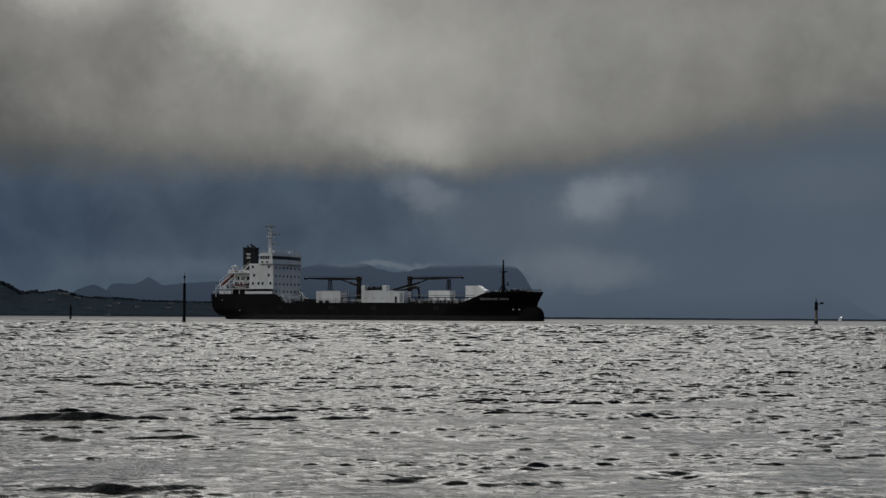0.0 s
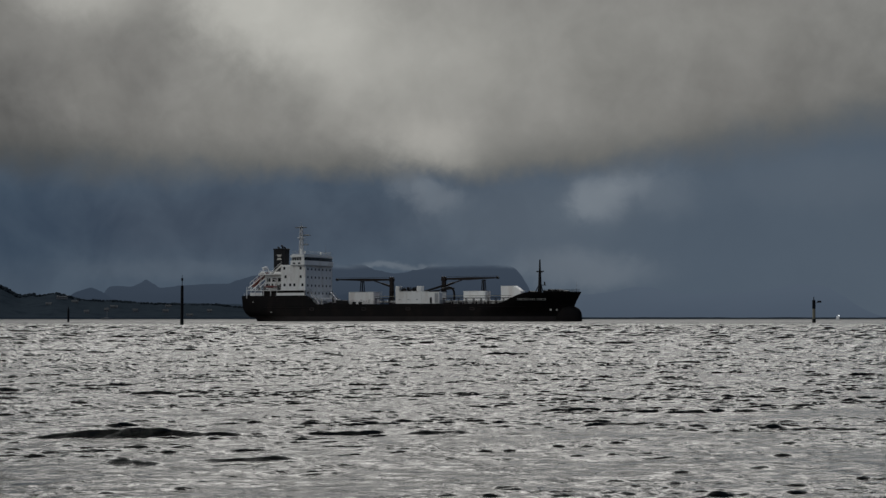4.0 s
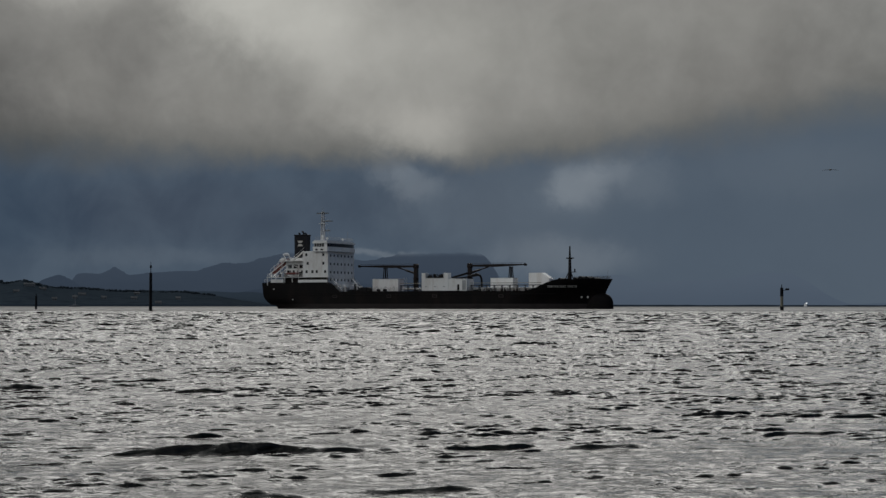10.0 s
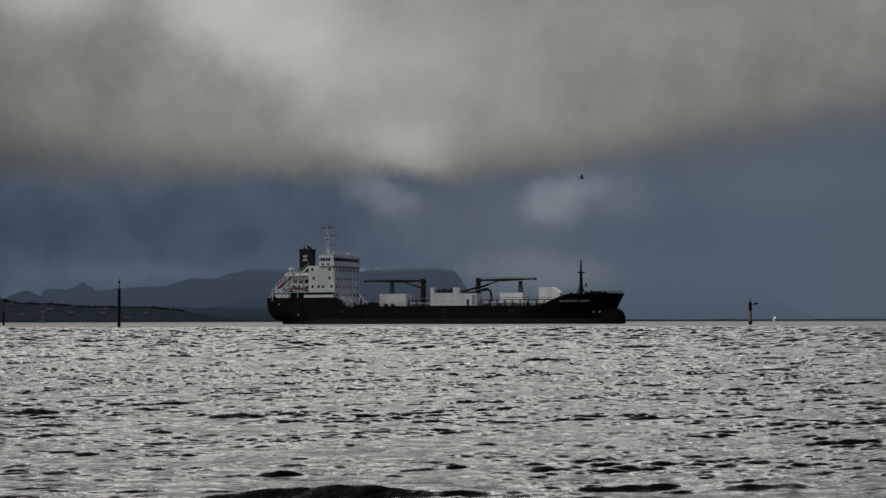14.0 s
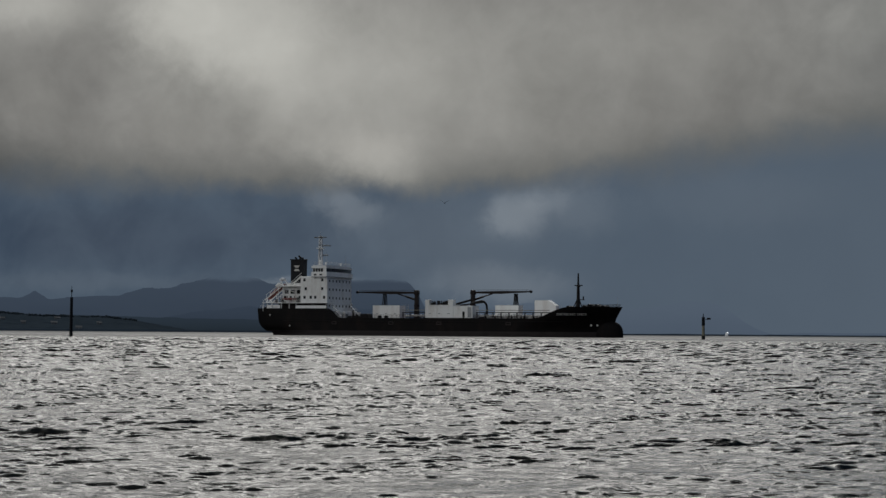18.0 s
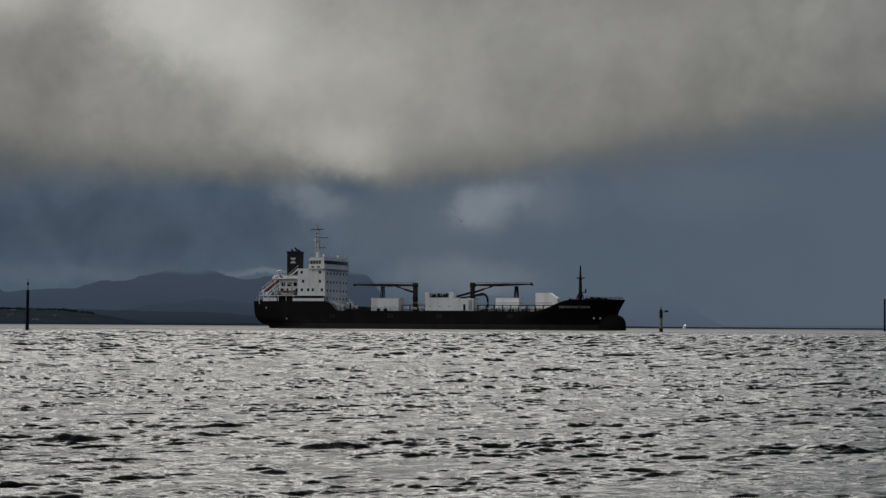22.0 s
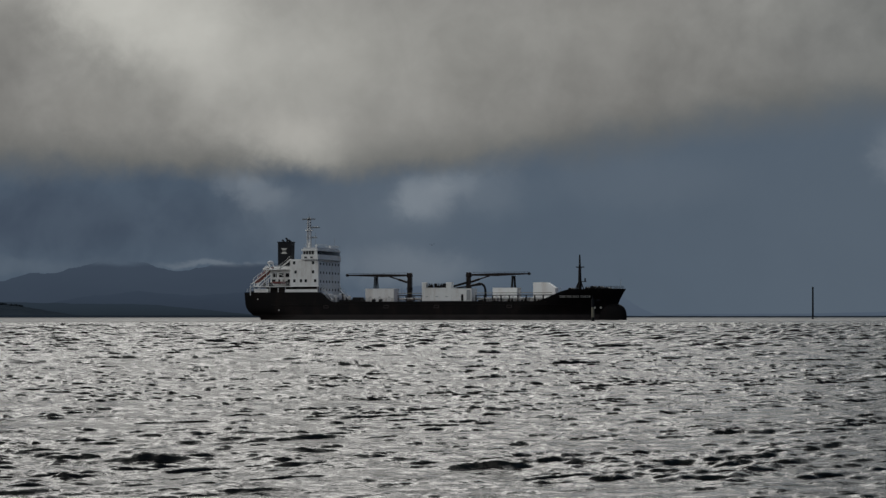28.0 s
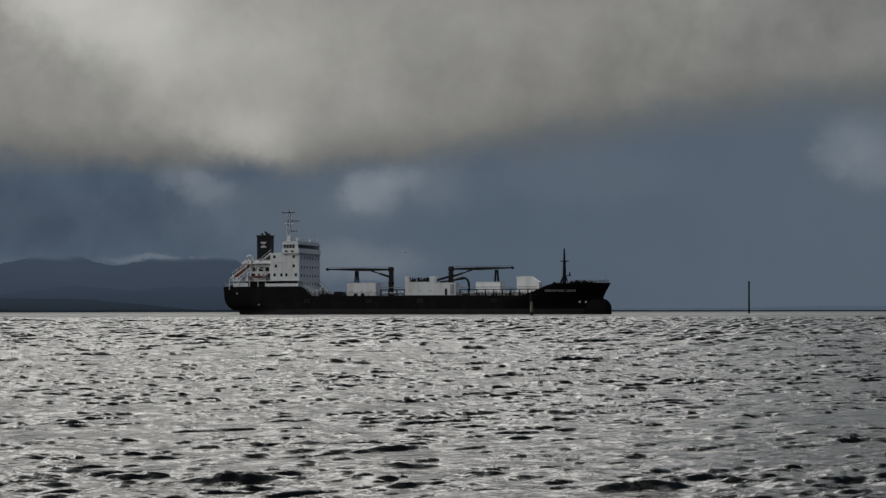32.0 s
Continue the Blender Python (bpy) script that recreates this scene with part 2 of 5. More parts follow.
def deck_material():
    """Warm grey cloud deck, bright where the sun stands behind it and dark along its lower edge."""
    m = bpy.data.materials.new("cloud_deck")
    m.use_nodes = True
    g = SkyNodes(m.node_tree, 1.4, 0.8)
    above = g.m("SUBTRACT", g.elw, g.m("ADD", g.ramp(g.az, 0.0, 22.0, 5.15, 7.3), g.m("MULTIPLY", g.m("SUBTRACT", g.mid, 0.5), 1.0)))
    up = g.mix(g.ramp(g.wide, 0.3, 0.7), (0.178, 0.176, 0.168, 1), (0.224, 0.221, 0.209, 1))
    up = g.mix(g.ramp(g.az, 9.0, 24.0, 0.0, 0.7), up, (0.166, 0.174, 0.172, 1))
    up = g.add_rgb(up, g.m("MULTIPLY", g.m("SUBTRACT", g.fine, 0.5), 0.03), (1.0, 1.0, 0.96))
    up = g.add_rgb(up, g.m("MULTIPLY", g.m("SUBTRACT", g.mid, 0.5), 0.13), (1.0, 0.99, 0.95))
    # the shaded underside
    up = g.mix(g.m("MULTIPLY", g.ramp(above, 0.0, 1.9, 1.0, 0.0), 0.75), up, (0.104, 0.110, 0.108, 1))
    for a, e, sa, se, k, hard in SKY_UP:
        up = g.add_rgb(up, g.blob(a, e, sa, se, hard), (k, 0.965 * k, 0.88 * k) if e < 8.5 else (0.99 * k, 0.985 * k, 0.90 * k))
    # above the view the deck is raised to brighten the water's reflections
    up = g.mix(g.ramp(g.el, 11.9, g.ramp(g.az, 8.0, 22.0, 20.0, 14.5)), up, (0.62, 0.64, 0.63, 1))
    g.glow(up, g.ramp(g.m("DIVIDE", above, g.m("ADD", g.ramp(g.az, 3.0, 12.0, 1.0, 2.1), g.ramp(g.az, -5.0, -13.0, 0.0, 0.9))), -0.45, 0.6))
    m.cycles.emission_sampling = "NONE"
    return m


# azimuth, height, spread in azimuth, spread in height (degrees), brightness
SKY_LOW = [(5.4, 4.35, 1.0, 0.8, 0.09), (6.5, 4.95, 1.0, 0.5, 0.05), (7.7, 4.6, 1.3, 0.9, 0.03), (-1.4, 4.85, 0.9, 0.5, 0.05), (-0.4, 4.3, 1.0, 0.6, 0.055), (4.9, 1.75, 2.6, 0.75, 0.05),
           (-9.5, 1.75, 4.0, 0.35, 0.014), (-2.0, 1.92, 1.7, 0.15, 0.05), (22.2, 5.7, 1.0, 0.8, 0.045), (23.5, 5.2, 1.1, 0.9, 0.05), (23.0, 6.5, 1.6, 0.6, 0.025), (2.5, 3.6, 4.0, 1.6, 0.022), (-15.5, 3.4, 3.5, 1.8, -0.018), (13.0, 4.9, 3.5, 1.0, 0.012)]
SKY_UP = [(-6.2, 11.3, 3.6, 2.2, 0.13, 2.4), (-6.6, 11.2, 4.6, 2.6, 0.12, 1.2), (-7.6, 11.1, 1.6, 1.0, 0.05, 1.8), (-11.2, 9.5, 1.7, 1.7, -0.03, 1.6), (-13.6, 7.8, 1.8, 0.9, 0.025, 1.4), (-8.3, 7.4, 1.5, 1.0, 0.025, 1.6), (-4.2, 8.9, 3.0, 1.7, 0.105, 1.1), (-13.2, 11.4, 2.0, 1.0, 0.15, 1.4), (-0.6, 9.4, 3.2, 2.9, 0.10, 1.1),
          (-0.8, 6.35, 1.9, 1.15, 0.13, 1.15), (-0.3, 5.9, 1.0, 0.6, 0.04, 1.2), (-3.4, 6.8, 2.6, 0.9, 0.03, 1.2), (4.8, 10.0, 4.2, 3.2, 0.075, 1.1), (16.9, 11.3, 1.8, 1.2, 0.05, 1.2), (-16.0, 6.3, 3.6, 2.2, -0.055, 1.2),
          (9.5, 10.6, 3.0, 1.6, 0.03, 1.1)]


def water_material():
    m = bpy.data.materials.new("grey_harbour_water")
    m.use_nodes = True
    g = Nodes(m.node_tree)
    pos = g.n("ShaderNodeTexCoord").outputs["Object"]
    r1 = g.noise(g.scaled(pos, 0.5, 1.2, 1), 6.0, 4, 0.6, 0.5)
    r2 = g.noise(g.scaled(pos, 0.6, 1.1, 1), 17.0, 3, 0.6, 0.4)
    b1 = g.n("ShaderNodeBump")
    b1.inputs["Strength"].default_value, b1.inputs["Distance"].default_value = 1.0, 0.020
    crest = g.ramp(r1, 0.50, 0.80)
    g.put(b1.inputs["Height"], g.m("ADD", g.m("MULTIPLY", r1, 0.5), crest))
    b2 = g.n("ShaderNodeBump")
    b2.inputs["Strength"].default_value, b2.inputs["Distance"].default_value = 1.0, 0.012
    g.put(b2.inputs["Height"], r2)
    g.put(b2.inputs["Normal"], b1.outputs[0])
    b = g.n("ShaderNodeBsdfPrincipled")
    g.put(b.inputs["Base Color"], g.mix(r1, (0.005, 0.006, 0.005, 1), (0.010, 0.010, 0.008, 1)))
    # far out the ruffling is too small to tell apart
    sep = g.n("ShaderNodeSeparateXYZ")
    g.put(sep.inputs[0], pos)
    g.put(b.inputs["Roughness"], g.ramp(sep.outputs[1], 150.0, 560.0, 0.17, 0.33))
    b.inputs["IOR"].default_value = 1.333
    g.put(b.inputs["Normal"], b2.outputs[0])
    g.put(g.n("ShaderNodeOutputMaterial").inputs[0], b.outputs[0])
    return m


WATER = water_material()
LOW_SKY = low_sky_material()
CLOUD_DECK = deck_material()


# ---- mesh helpers ----
def part(name, bm, material, parent=None, label=""):
    """Links a bmesh as one mesh object under a thing or a part."""
    me = bpy.data.meshes.new(name)
    bm.normal_update()
    bm.to_mesh(me)
    bm.free()
    me.materials.append(material)
    ob = new(name, me)
    if parent is not None:
        ob.parent = parent
    if label:
        ob["label"] = label
    return ob


def smooth(ob, angle=35):
    me = ob.data
    me.polygons.foreach_set("use_smooth", [True] * len(me.polygons))
    me.set_sharp_from_angle(angle=radians(angle))
    return ob


def box(x0, x1, y0, y1, z0, z1, bevel=0.0, bm=None):
    own = bm or bmesh.new()
    m = Matrix.Translation(((x0 + x1) / 2, (y0 + y1) / 2, (z0 + z1) / 2)) @ Matrix.Diagonal((x1 - x0, y1 - y0, z1 - z0, 1))
    made = bmesh.ops.create_cube(own, size=1, matrix=m)
    if bevel:
        edges = list({e for v in made["verts"] for e in v.link_edges})
        bmesh.ops.bevel(own, geom=edges, offset=bevel, segments=1, affect="EDGES")
    return own


def rod(a, b, r0, r1=None, sides=8, bm=None):
    own = bm or bmesh.new()
    a, b = Vector(a), Vector(b)
    m = Matrix.Translation((a + b) / 2) @ (b - a).to_track_quat("Z", "Y").to_matrix().to_4x4()
    bmesh.ops.create_cone(own, cap_ends=True, segments=sides, radius1=r0, radius2=r0 if r1 is None else r1, depth=(b - a).length, matrix=m)
    return own


def beam(a, b, w, h, w2=None, h2=None, bm=None):
    """A box girder from a to b, w wide and h deep, tapering to w2 and h2."""
    own = bm or bmesh.new()
    a, b = Vector(a), Vector(b)
    along = (b - a).normalized()
    side = along.cross(Vector((0, 0, 1)))
    side = side.normalized() if side.length > 1e-4 else Vector((0, 1, 0))
    up = side.cross(along).normalized()
    ends = []
    for p, ww, hh in ((a, w, h), (b, w2 or w, h2 or h)):
        ends.append([own.verts.new(p + side * sx * ww / 2 + up * sz * hh / 2) for sx, sz in ((-1, -1), (1, -1), (1, 1), (-1, 1))])
    own.faces.new(ends[0][::-1])
    own.faces.new(ends[1])
    for i in range(4):
        own.faces.new((ends[0][i], ends[0][(i + 1) % 4], ends[1][(i + 1) % 4], ends[1][i]))
    bmesh.ops.recalc_face_normals(own, faces=own.faces)
    return own


def prism(outline, y0, y1, bm=None):
    """An outline in x and z, drawn out from y0 to y1."""
    own = bm or bmesh.new()
    a = [own.verts.new((x, y0, z)) for x, z in outline]
    b = [own.verts.new((x, y1, z)) for x, z in outline]
    own.faces.new(a)
    own.faces.new(b[::-1])
    n = len(a)
    for i in range(n):
        own.faces.new((a[i], b[i], b[(i + 1) % n], a[(i + 1) % n]))
    bmesh.ops.recalc_face_normals(own, faces=own.faces)
    return own


def plan(outline, z0, z1, bm=None):
    """An outline in x and y, drawn up from z0 to z1."""
    own = bm or bmesh.new()
    a = [own.verts.new((x, y, z0)) for x, y in outline]
    b = [own.verts.new((x, y, z1)) for x, y in outline]
    own.faces.new(a[::-1])
    own.faces.new(b)
    n = len(a)
    for i in range(n):
        own.faces.new((a[i], a[(i + 1) % n], b[(i + 1) % n], b[i]))
    bmesh.ops.recalc_face_normals(own, faces=own.faces)
    return own


def bowed(x0, x1, half, bulge, n=14):
    """A plan with a square back at x0 and a front that swells forward from x1 at the sides."""
    front = [(x1 + bulge * (1 - (2.0 * k / n - 1) ** 2), half * (2.0 * k / n - 1)) for k in range(n + 1)]
    return [(x0, -half)] + front + [(x0, half)]


def step(x, lo, hi):
    u = min(1.0, max(0.0, (x - lo) / (hi - lo)))
    return u * u * (3 - 2 * u)


# ---- the sea ----
DRIFT = (0.22, -0.42)


def wave_field(size, count, shortest, longest, seed):
    """A patch of wind sea that repeats every size metres: height and sideways pull, of unit slope."""
    r = np.random.RandomState(seed)
    f = np.fft.fftfreq(count, 1.0 / count) * 2 * math.pi / size
    kx, ky = np.meshgrid(f, f)
    k = np.hypot(kx, ky)
    k[0, 0] = 1.0
    along = (kx * HEADING[0] + ky * HEADING[1]) / k
    lam = 2 * math.pi / k
    band = np.clip((lam / shortest - 1) * 4, 0, 1) * np.clip((longest / lam - 1) * 4, 0, 1)
    amp = band * k ** -2.0 * (0.07 + np.clip(along, 0, 1) ** 4.5)
    h = amp * (r.normal(size=k.shape) + 1j * r.normal(size=k.shape))
    h[0, 0] = 0
    z = np.fft.ifft2(h).real
    tilt = math.sqrt(np.mean(np.fft.ifft2(1j * kx * h).real ** 2 + np.fft.ifft2(1j * ky * h).real ** 2))
    pull_x = np.fft.ifft2(-1j * kx / k * h).real
    pull_y = np.fft.ifft2(-1j * ky / k * h).real
    return np.stack([z, pull_x, pull_y], -1).astype(np.float32) / tilt


def sample(field, size, x, y):
    n = field.shape[0]
    u, v = (x * (n / size)) % n, (y * (n / size)) % n
    i, j = u.astype(np.int32), v.astype(np.int32)
    fu, fv = (u - i)[..., None].astype(np.float32), (v - j)[..., None].astype(np.float32)
    i, j = i % n, j % n
    i2, j2 = (i + 1) % n, (j + 1) % n
    return (field[j, i] * (1 - fu) + field[j, i2] * fu) * (1 - fv) + (field[j2, i] * (1 - fu) + field[j2, i2] * fu) * fv


HEADING = (0.42, -0.907)
# size of the patch, shortest and longest wave, slope near the shore and far out, and where it grows
BANDS = ((9.7, 0.06, 0.19, 0.112, 0.30, 11, 42), (27.0, 0.15, 0.44, 0.064, 0.39, 12, 52), (83.0, 0.48, 1.6, 0.12, 0.39, 26, 75), (190.0, 1.1, 3.4, 0.012, 0.22, 70, 170))
LEAN = 1.5
CHOP = 1.15
FRAY = 1.1


def build_sea():
    """One sheet of choppy water out to the horizon, finest along the shore."""
    ys = [7.2]
    while ys[-1] < 6500:
        d = ys[-1]
        near = max(7.4, d + DRIFT[1] * SECONDS)
        ys.append(d + (min(0.0034 * near, 0.17 + max(0.0, near - 50) * 0.0006) if d < 160 else 0.23 + (d - 160) * 0.0045 if d < 600 else 2.2 + (d - 600) * 0.05))
    ys = np.array([-6000, -1500, -400, -100, -30, -8, -2, 2, 5] + ys)
    # how far the sheet is seen to either side while it drifts and the view turns
    left, right = np.full(len(ys), 1e9), np.full(len(ys), -1e9)
    for t in range(0, 33, 2):
        turn = 10.1 * (t / 32) ** 1.6
        d = np.maximum(np.maximum(ys, 7.2) + DRIFT[1] * t, 5.0)
        left = np.minimum(left, math.tan(radians(turn - 16.6)) * d - DRIFT[0] * t - 0.3)
        right = np.maximum(right, math.tan(radians(turn + 16.9)) * d - DRIFT[0] * t + 0.3)
    cols = 700
    core = np.linspace(-1, 1, cols)
    xs = (left + right)[:, None] / 2 + (right - left)[:, None] / 2 * core[None, :]
    grow = np.array([0.6, 2, 6, 18, 60, 200, 700, 2400, 7000.0])
    xs = np.concatenate([left[:, None] - grow[::-1][None, :], xs, right[:, None] + grow[None, :]], 1)
    nr, nc = xs.shape
    Y = np.repeat(ys[:, None], nc, 1)
    dy = np.abs(np.gradient(ys))[:, None]
    gap = np.maximum(np.abs(np.gradient(xs, axis=1)) * 0.8, dy)
    rng = np.random.RandomState(7)
    D = np.zeros((nr, nc, 3), np.float32)

    def swell(count, shortest, longest, seed):
        """Smooth random field of about unit spread."""
        r, f = np.random.RandomState(seed), np.zeros_like(xs)
        for _ in range(count):
            k, a = 6.2832 / r.uniform(shortest, longest), r.uniform(0, 6.2832)
            f += np.sin(k * (np.cos(a) * xs * 0.6 + np.sin(a) * Y) + r.uniform(0, 6.2832))
        return f / math.sqrt(count / 2)

    # patches of stronger and weaker chop
    gust = np.clip(0.90 + 0.20 * swell(11, 0.8, 4.0, 3) + 0.08 * swell(5, 20, 70, 4), 0.45, 1.6)
    # and single groups of longer waves that stand up near the shore
    groups = np.clip((Y - 20) / 40, 0, 1)
    groups = 0.85 * groups + (1 - groups) * 0.72 * np.clip(swell(14, 0.9, 3.2, 9) - 0.8, 0, 1.6)
    # rough patches where a low swell stands up
    for x0, d, h, w in SWELLS:
        gust += 5.0 * h * np.exp(-((xs - x0) / w) ** 2 - ((Y - d - 0.08 * (xs - x0)) / 0.35) ** 2)
    # the shortest waves push the longer ones about, which frays their crests
    fray = np.zeros((nr, nc, 2), np.float32)
    close = slice(9, int(np.searchsorted(ys, 75)))
    fray[close] = FRAY * sample(wave_field(9.7, 1024, 0.07, 0.30, 61), 9.7, xs[close], Y[close])[..., 1:]
    for k in (3, 2, 1, 0):
        size, lo, hi, near, far, d0, d1 = BANDS[k]
        mid = math.sqrt(lo * hi)
        weight = (near + (far - near) * np.clip((Y - d0) / (d1 - d0), 0, 1)) * np.clip(mid / (2.2 * gap) - 0.6, 0, 1) * (Y > 7.0)
        on = np.nonzero(weight.max(1) > 0.001)[0]
        r = slice(on[0], on[-1] + 1)
        shift = 0.35 + 0.5 * k
        c, s = math.cos(0.13 * k - 0.2), math.sin(0.13 * k - 0.2)
        px, py = xs[r] + (k > 0) * fray[r, :, 0], Y[r] + (k > 0) * fray[r, :, 1]
        got = sample(wave_field(size, 1024, lo, hi, 40 + k), size, c * px + s * py + shift, c * py - s * px)
        if k == 0:
            # ripples gather on the crests and die in the troughs
            rise = D[r, :, 2] / (np.sqrt(np.mean(D[r, :, 2] ** 2, 1, keepdims=True)) + 1e-6)
            weight[r] *= np.clip(0.85 + 0.55 * rise, 0.35, 2.2)
        g = (weight[r] * (gust[r] if k < 2 else groups[r] if k == 2 else 1.0)).astype(np.float32)
        D[r, :, 0] += g * CHOP * (c * got[..., 1] - s * got[..., 2])
        D[r, :, 1] += g * CHOP * (s * got[..., 1] + c * got[..., 2])
        D[r, :, 2] += g * got[..., 0]
    # fronts lean over towards the shore
    D[:, :, 1] -= LEAN * D[:, :, 2]
    # single low swells
    span = right - left

    def crest(x0, d, h, w, slant):
        j = min(int(np.searchsorted(ys, d)), nr - 1)
        j0, j1 = max(9, int(np.searchsorted(ys, d - 1.6 * h - 0.5 * w))), int(np.searchsorted(ys, d + 4.0 * h + 0.5 * w)) + 1
        c0 = max(9, 9 + int((x0 - w - left[j]) / span[j] * (cols - 1)) - 1)
        c1 = min(nc - 9, 9 + int((x0 + w - left[j]) / span[j] * (cols - 1)) + 2)
        if c1 <= c0 or j1 <= j0:
            return
        x, y = xs[j0:j1, c0:c1], Y[j0:j1, c0:c1]
        u = np.clip((x - x0) / w, -1, 1)
        bend, q = rng.uniform(-0.08, 0.14), rng.uniform(0, 6)
        env = (1 - u * u) ** 1.2 * (0.78 + 0.22 * np.sin(4.0 * u + q)) * h
        sy = (y - d - w * (bend * u * u + slant * u) - 0.4 * h * np.sin(5 * u + q)) / h
        rise = np.clip(sy / 1.6 + 1, 0, 1)
        fall = np.clip(1 - sy / 5.0, 0, 1)
        body = np.where(sy < 0, rise * rise * (3 - 2 * rise), fall ** 1.6)
        D[j0:j1, c0:c1, 2] += env * body
        D[j0:j1, c0:c1, 1] -= 0.8 * env * body

    # low swells that reach the shore
    for x0, d, h, w in SWELLS:
        crest(x0, d, h * 0.65, w, 0.08)
    co = np.stack([xs, Y, np.zeros_like(xs)], -1).astype(np.float32) + D
    co = co.reshape(-1, 3)
    i = np.arange(nr - 1)[:, None] * nc + np.arange(nc - 1)[None, :]
    quads = np.stack([i, i + 1, i + nc + 1, i + nc], -1).reshape(-1, 4).astype(np.int32)
    me = bpy.data.meshes.new("water")
    me.vertices.add(len(co))
    me.vertices.foreach_set("co", co.ravel())
    me.loops.add(quads.size)
    me.loops.foreach_set("vertex_index", quads.ravel())
    me.polygons.add(len(quads))
    me.polygons.foreach_set("loop_start", np.arange(0, quads.size, 4, dtype=np.int32))
    me.update(calc_edges=True)
    me.polygons.foreach_set("use_smooth", np.ones(len(quads), bool))
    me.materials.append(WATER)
    ob = new("water", me)
    return tagged(ob, "choppy silver-grey harbour water with dark wave faces", "water", kind="structure")


# place at the start, height and half width of each low swell
SWELLS = ((-1.7, 8.7, 0.085, 0.56), (0.8, 17.9, 0.060, 0.71), (2.3, 17.8, 0.050, 0.38), (-0.3, 9.3, 0.050, 0.37), (-2.9, 12.1, 0.070, 0.27), (0.6, 16.0, 0.050, 0.58), (-1.0, 14.8, 0.055, 0.67), (-2.2, 12.3, 0.060, 0.48), (-3.2, 14.45, 0.115, 1.35), (-3.7, 15.7, 0.050, 0.22), (-4.3, 27.8, 0.060, 0.92), (-5.5, 23.1, 0.060, 0.41), (-6.7, 22.4, 0.075, 0.56), (-5.9, 24.8, 0.050, 0.51), (-6.8, 29.9, 0.050, 0.51), (-4.5, 21.7, 0.070, 0.31), (0.7, 35.1, 0.050, 0.57))
sea = build_sea()

# ---- the distance ----
def build_sky(name, radius, lowest, rings, material, label):
    bm = bmesh.new()
    rows = []
    for j in range(rings):
        el = radians(lowest + j * 1.1)
        rows.append([bm.verts.new((radius * math.cos(el) * math.sin(radians(a)), radius * math.cos(el) * math.cos(radians(a)), radius * math.sin(el)))
                     for a in range(-46, 58, 2)])
    for a, b in zip(rows, rows[1:]):
        for i in range(len(a) - 1):
            bm.faces.new((a[i], a[i + 1], b[i + 1], b[i]))
    ob = part(name, bm, material)
    smooth(ob, 180)
    return tagged(ob, label, "sky", kind="structure")


low_sky = build_sky("backdrop_sky", 4900, -1.2, 25, LOW_SKY, "slate-blue rain sky with pale broken clouds")
cloud_deck = build_sky("backdrop_clouds", 4840, 3.0, 21, CLOUD_DECK, "grey storm cloud deck with a bright opening")


def bumpy(x, seed, base):
    """Fractal roughness along a ridge."""
    v, amp, f = 0.0, 1.0, base
    for i in range(6):
        v += amp * noise.noise((x * f, seed * 7.3, i * 3.1))
        amp, f = amp * 0.52, f * 2.1
    return v


def ridge_land(name, dist, az0, az1, profile, depth, material, label, seed, rough, n=260, rings=9):
    """A range of hills: rises from the shore at dist to its ridge line and falls away behind."""
    bm = bmesh.new()
    rows = []
    for j in range(rings + 1):
        u = j / rings
        row = []
        for i in range(n + 1):
            az = az0 + (az1 - az0) * i / n
            top = max(0.0, profile(az)) * dist * 0.017453
            d = dist + depth * u
            up = math.sin(min(1.0, u / 0.62) * 1.5708) if u < 0.62 else math.cos((u - 0.62) / 0.38 * 1.5708)
            z = top * up * (d / dist) * (1 + 0.10 * noise.noise((az * 1.3, u * 5, seed)) * (1 - up))
            if u < 0.62:
                z += rough * top * 0.12 * bumpy(az, seed + u * 2, 1.6) * up
            row.append(bm.verts.new((d * math.sin(radians(az)), d * math.cos(radians(az)), z - (0.6 if j in (0, rings) else 0))))
        rows.append(row)
    for a, b in zip(rows, rows[1:]):
        for i in range(n):
            bm.faces.new((a[i], a[i + 1], b[i + 1], b[i]))
    ob = part(name, bm, material)
    smooth(ob, 60)
    return tagged(ob, label, "hills", kind="structure")


def peak(az, at, half, h, sharp=1.0):
    return h * max(0.0, 1 - (abs(az - at) / half) ** sharp)


def far_profile(az):
    h = 1.17 * step(az, -12.6, -11.75) + 0.10 * step(az, -9.9, -8.2) + 0.26 * step(az, -7.8, -6.8) + 0.38 * step(az, -6.6, -3.9)
    h += peak(az, -10.54, 0.45, 0.26, 0.8) - 0.05 * math.exp(-((az + 10.0) / 0.3) ** 2)
    h -= 0.25 * math.exp(-((az + 1.6) / 0.85) ** 2)
    # summits that stand up into the cloud
    h += 0.22 * math.exp(-((az + 3.7) / 0.7) ** 2) + 0.20 * math.exp(-((az - 1.0) / 1.0) ** 2)
    h *= max(0.0, 1 - (max(0.0, az - 2.2) / 1.4) ** 2.6)
    return max(0.0, h + 0.030 * bumpy(az, 3, 0.9) * min(1.0, h) + 0.014 * bumpy(az, 9, 4))


def mid_profile(az):
    h = 0.45 + 0.45 * step(az, -7.0, -3.0) - 0.12 * math.exp(-((az + 1.0) / 0.8) ** 2)
    h = max(h * step(az, -16, -9), peak(az, -12.5, 1.4, 1.10, 1.8))
    h *= 1 - step(az, 1.8, 3.6)
    return max(0.01, h + 0.04 * bumpy(az, 21, 0.8) * min(1, h * 2))


